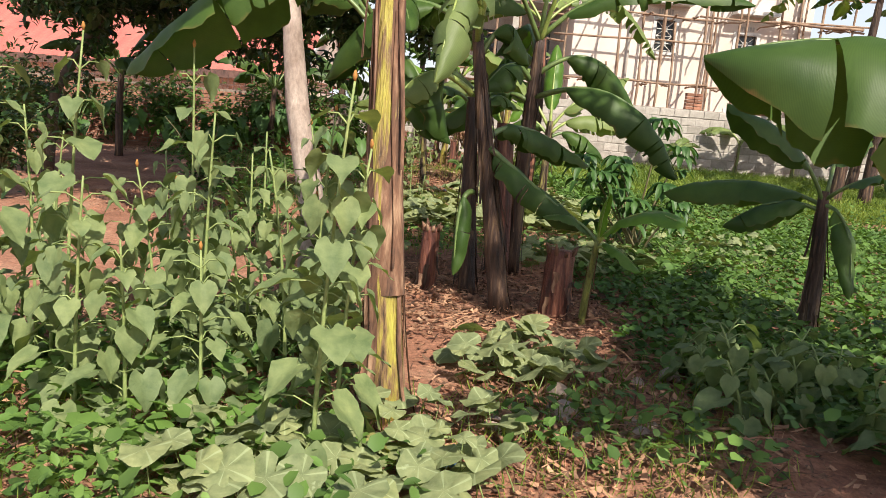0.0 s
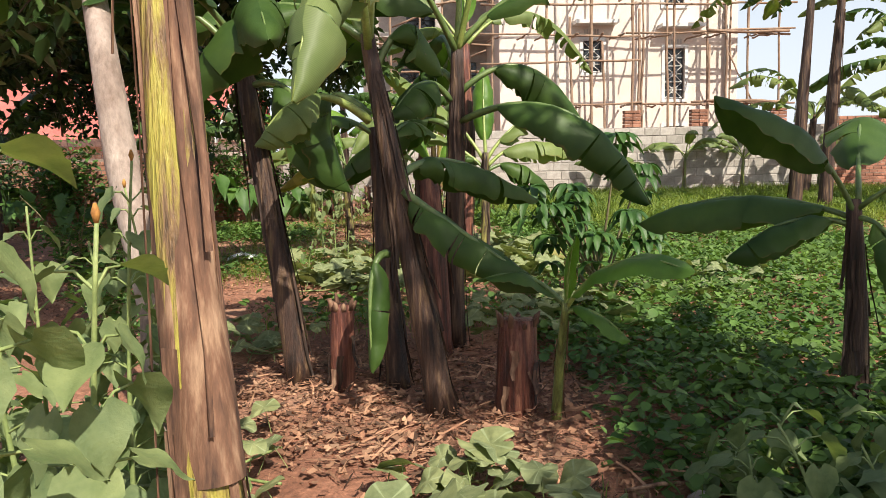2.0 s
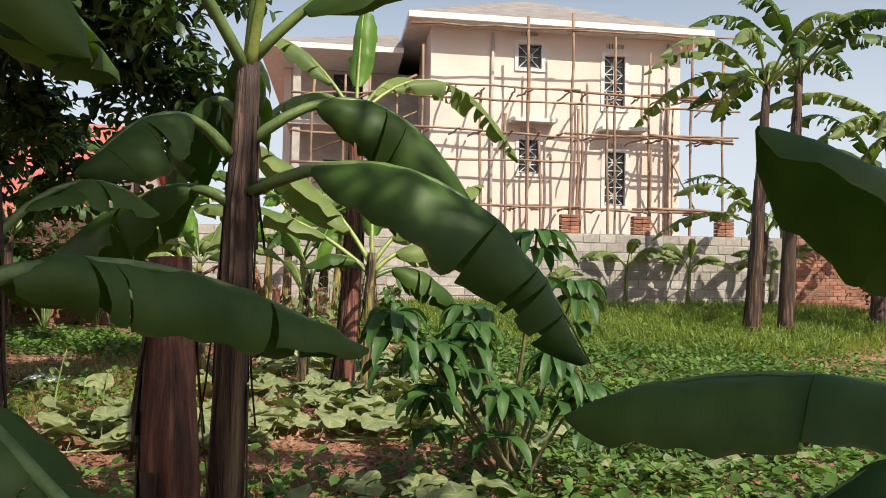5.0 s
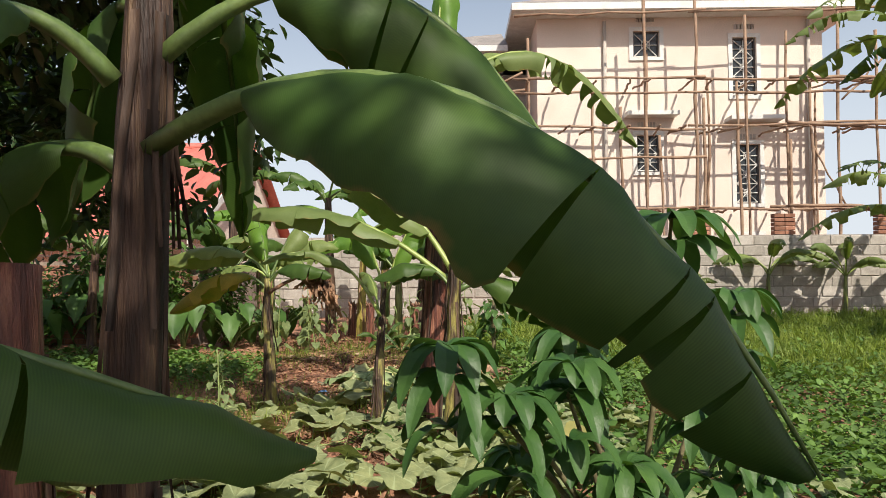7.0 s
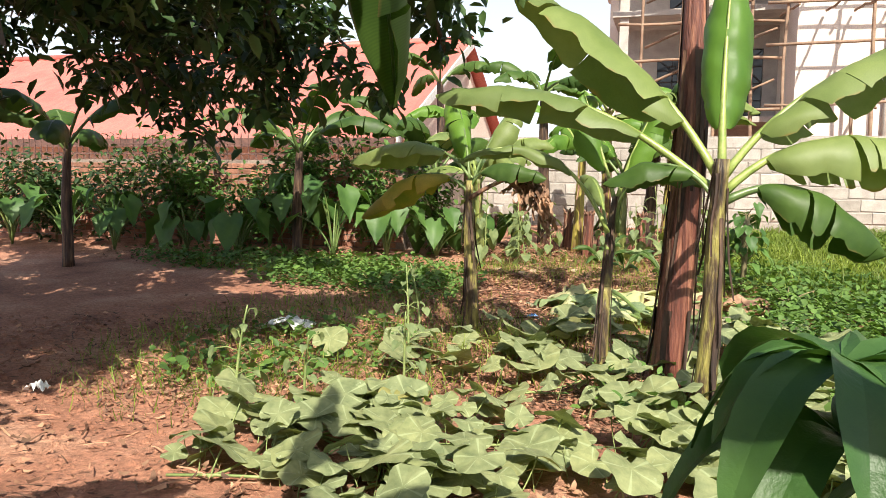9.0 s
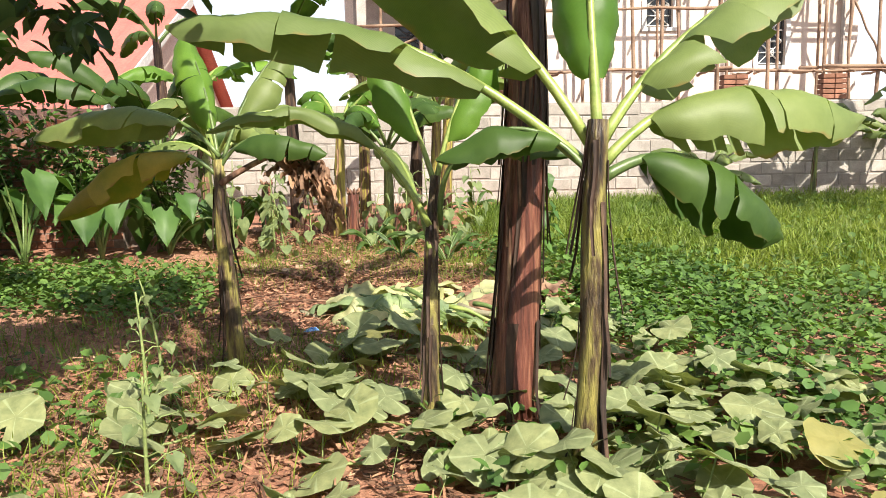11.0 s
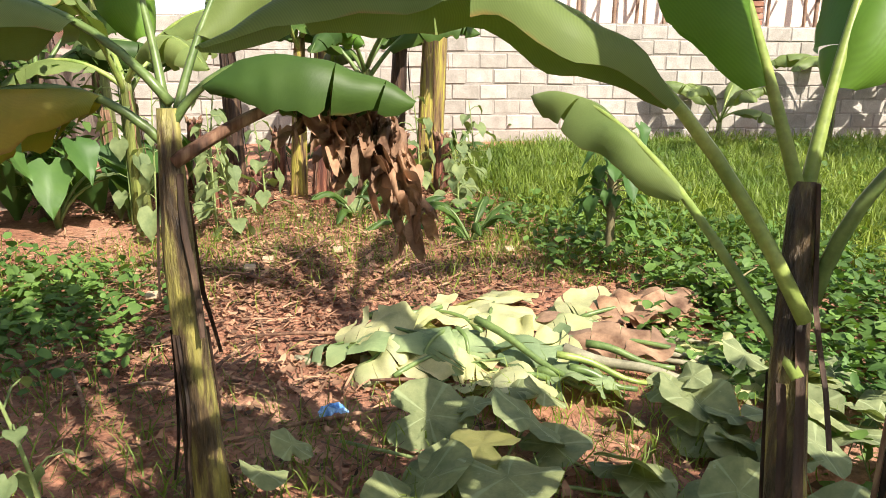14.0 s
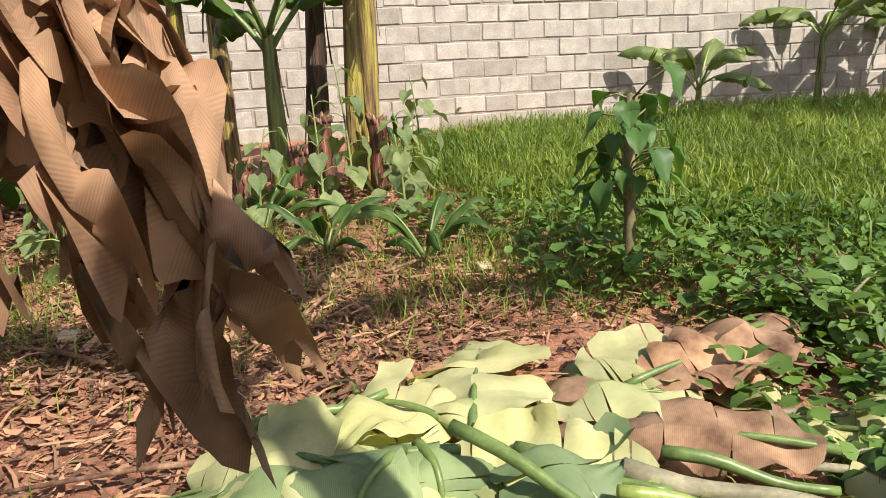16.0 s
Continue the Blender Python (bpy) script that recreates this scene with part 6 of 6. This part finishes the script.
for k in range(26):
    x, y, a, ln = r9.uniform(-1.6, 1.4), r9.uniform(14.2, 18.0), r9.uniform(0, 3.14), r9.uniform(0.12, 0.4)
    if k < 8:
        x, y = r9.uniform(0.2, 1.6), r9.uniform(3.2, 5.0)
    z = gz(x, y) + 0.06
    d = Vector((math.cos(a), math.sin(a), 0.03)) * ln
    c = Vector((x, y, z))
    solid("stick", tube([c - d, c + Vector((0, 0, 0.015)), c + d], [0.011, 0.01, 0.006], 6), M["sheath"], "dry broken stick on the ground", "stick", "dry sticks", smooth=True)


# ---- ground cover ----
def rows_in(seed, n, patches, size, tilt, lift=0.0):
    r = random.Random(seed)
    tot = sum(q[2] * q[3] * q[4] for q in patches)
    out = []
    for cx, cy, rx, ry, wgt in patches:
        for _ in range(int(n * rx * ry * wgt / tot)):
            x, y = in_patch(r, cx, cy, rx, ry)
            out.append((x, y, gz(x, y) + r.uniform(0, lift), r.uniform(*size), r.uniform(0, 6.28), r.uniform(*tilt), r.uniform(-0.5, 0.5)))
    return out


GRASSY = [(4.4, 17.6, 1.8, 1.2, 0.9), (7.0, 18.6, 5.6, 4.2, 1.0), (4.2, 20.0, 2.6, 2.6, 1.2), (11.5, 20.0, 4.0, 3.0, 0.8), (2.6, 19.5, 1.0, 2.5, 0.8)]
scattered("grass", [BLADE], rows_in(1, 120000, GRASSY, (0.12, 0.32), (-0.7, 0.7)), M["grass"], "bright green uncut grass in the sun", "grass", seed=2)
WEEDY = [(1.5, 12.0, 1.0, 0.7, 0.35), (2.9, 16.3, 1.5, 1.0, 1.1), (2.2, 17.4, 1.2, 0.7, 0.7), (-1.6, 15.4, 0.9, 0.9, 0.6), (2.1, 5.0, 0.9, 1.4, 1.2), (2.3, 7.0, 1.2, 1.3, 1.0), (1.0, 3.4, 0.9, 0.6, 0.5), (-0.8, 2.6, 1.0, 0.5, 0.8), (7.0, 18.6, 5.6, 4.2, 0.3), (-4.5, 16.6, 2.5, 0.8, 0.8), (4.5, 8.5, 3.2, 4.2, 1.0), (3.4, 4.4, 1.9, 1.7, 1.2), (5.0, 13.2, 3.4, 3.0, 1.0), (2.9, 14.8, 1.3, 1.2, 1.2), (-2.6, 15.9, 1.7, 1.0, 1.2), (-1.6, 12.4, 1.2, 1.4, 0.35), (-1.6, 3.6, 1.4, 1.4, 0.8), (0.2, 8.8, 1.6, 0.9, 0.4), (8.5, 11.0, 3.0, 4.5, 0.5)]
wrows = rows_in(3, 75000, WEEDY, (0.035, 0.1), (-0.5, 0.9), 0.2)
scattered("undergrowth", [LEAFLET, ROUNDLET], wrows, M["weed"], "low tangled green weeds covering the soil", "weeds", seed=4)
SPARSE = [(2.0, 16.6, 1.2, 1.0, 1.6), (1.6, 14.2, 1.2, 0.6, 0.7), (0.6, 3.2, 1.2, 0.7, 0.8), (-1.5, 13.0, 2.2, 2.5, 1.0), (0.2, 17.0, 2.2, 1.6, 1.0), (0.5, 13.6, 1.6, 1.0, 1.0), (0.8, 8.6, 2.2, 1.0, 0.6), (-3.0, 16.5, 3.0, 1.0, 0.6), (1.0, 3.9, 0.9, 0.9, 0.6), (-1.5, 3.0, 1.3, 1.0, 0.8)]
scattered("sparse_grass", [BLADE], rows_in(5, 16000, SPARSE, (0.06, 0.18), (-0.7, 0.7)), M["grass"], "thin tufts of grass on bare soil", "grass", seed=6)
LITTERED = [(1.2, 11.9, 1.0, 0.8, 1.1), (1.7, 16.1, 0.9, 0.9, 0.7), (0.1, 16.4, 1.4, 1.3, 1.6), (-3.0, 11.5, 2.5, 3.0, 0.2), (0.7, 3.3, 1.5, 0.9, 1.0), (-1.5, 2.6, 1.4, 0.7, 0.7), (0.3, 6.3, 1.7, 1.6, 1.4), (0.9, 4.3, 1.1, 1.2, 0.8), (-0.2, 15.7, 1.9, 1.7, 1.1), (0.0, 12.9, 2.2, 1.5, 0.7), (-1.5, 13.0, 2.5, 2.6, 0.35), (0.0, 18.8, 2.8, 1.4, 1.2), (0.6, 9.6, 2.4, 1.2, 0.5), (-4.0, 17.0, 4.5, 0.9, 0.5), (-1.8, 4.2, 1.6, 1.6, 0.5)]
scattered("leaf_litter", [CURLED, STRIP], rows_in(7, 56000, LITTERED, (0.016, 0.066), (-0.35, 0.5), 0.05), M["litter"], "dry brown leaf scraps strewn over the soil", "leaf litter", seed=8)
scattered("litter_strips", [STRIP], rows_in(9, 8500, LITTERED, (0.07, 0.22), (-0.15, 0.2), 0.06), M["litter"], "long dry banana fibres strewn over the soil", "leaf litter", seed=10)
CLOD = ([(0.5, 0, 0), (0.1, 0.5, 0), (-0.5, 0.1, 0), (-0.1, -0.5, 0), (0.05, 0, 0.4), (0.3, 0.25, 0.25), (-0.3, -0.2, 0.28)], [(0, 1, 5), (1, 4, 5), (0, 5, 4), (1, 2, 4), (2, 3, 6), (2, 6, 4), (3, 4, 6), (3, 0, 4)])
CLODDY = [(0.1, 16.4, 1.5, 1.3, 2.5), (-3.0, 11.5, 2.5, 3.0, 0.6), (-1.2, 14.8, 1.2, 1.0, 1.0), (0.6, 3.4, 1.2, 0.9, 0.8), (0.0, 13.2, 2.0, 1.2, 0.6)]
scattered("soil_clods", [CLOD], rows_in(11, 5200, CLODDY, (0.015, 0.07), (-0.3, 0.3)), M["soil"], "broken clods of dry red soil", "soil", seed=12)

# ---- the wall's blocks ----
BLOCKS = [mesh_from("block", *chamfered(0, 0, 0, BW - 0.022, 0.1, BH - 0.022, 0.008 + 0.003 * k), M["block"], smooth=False) for k in range(3)]
HALF = mesh_from("block", *chamfered(0, 0, 0, BW / 2 - 0.022, 0.1, BH - 0.022, 0.01), M["block"], smooth=False)
rb = random.Random(5)
for j in range(8):
    x = WX0 + 0.02
    if j % 2:
        x += BW / 2
    while x + BW - 0.022 < WX1:
        ob = new("block", rb.choice(BLOCKS))
        ob.parent = wall_north
        ob.matrix_basis = Matrix.Translation(Vector((x + rb.uniform(-0.014, 0.014), WALL_Y + rb.uniform(-0.012, 0.008), WZ0 + j * BH + rb.uniform(-0.008, 0.008))) - wall_north.location) @ pose(0, 0, 0, 0, rb.uniform(-0.9, 0.9), 0)
        x += BW
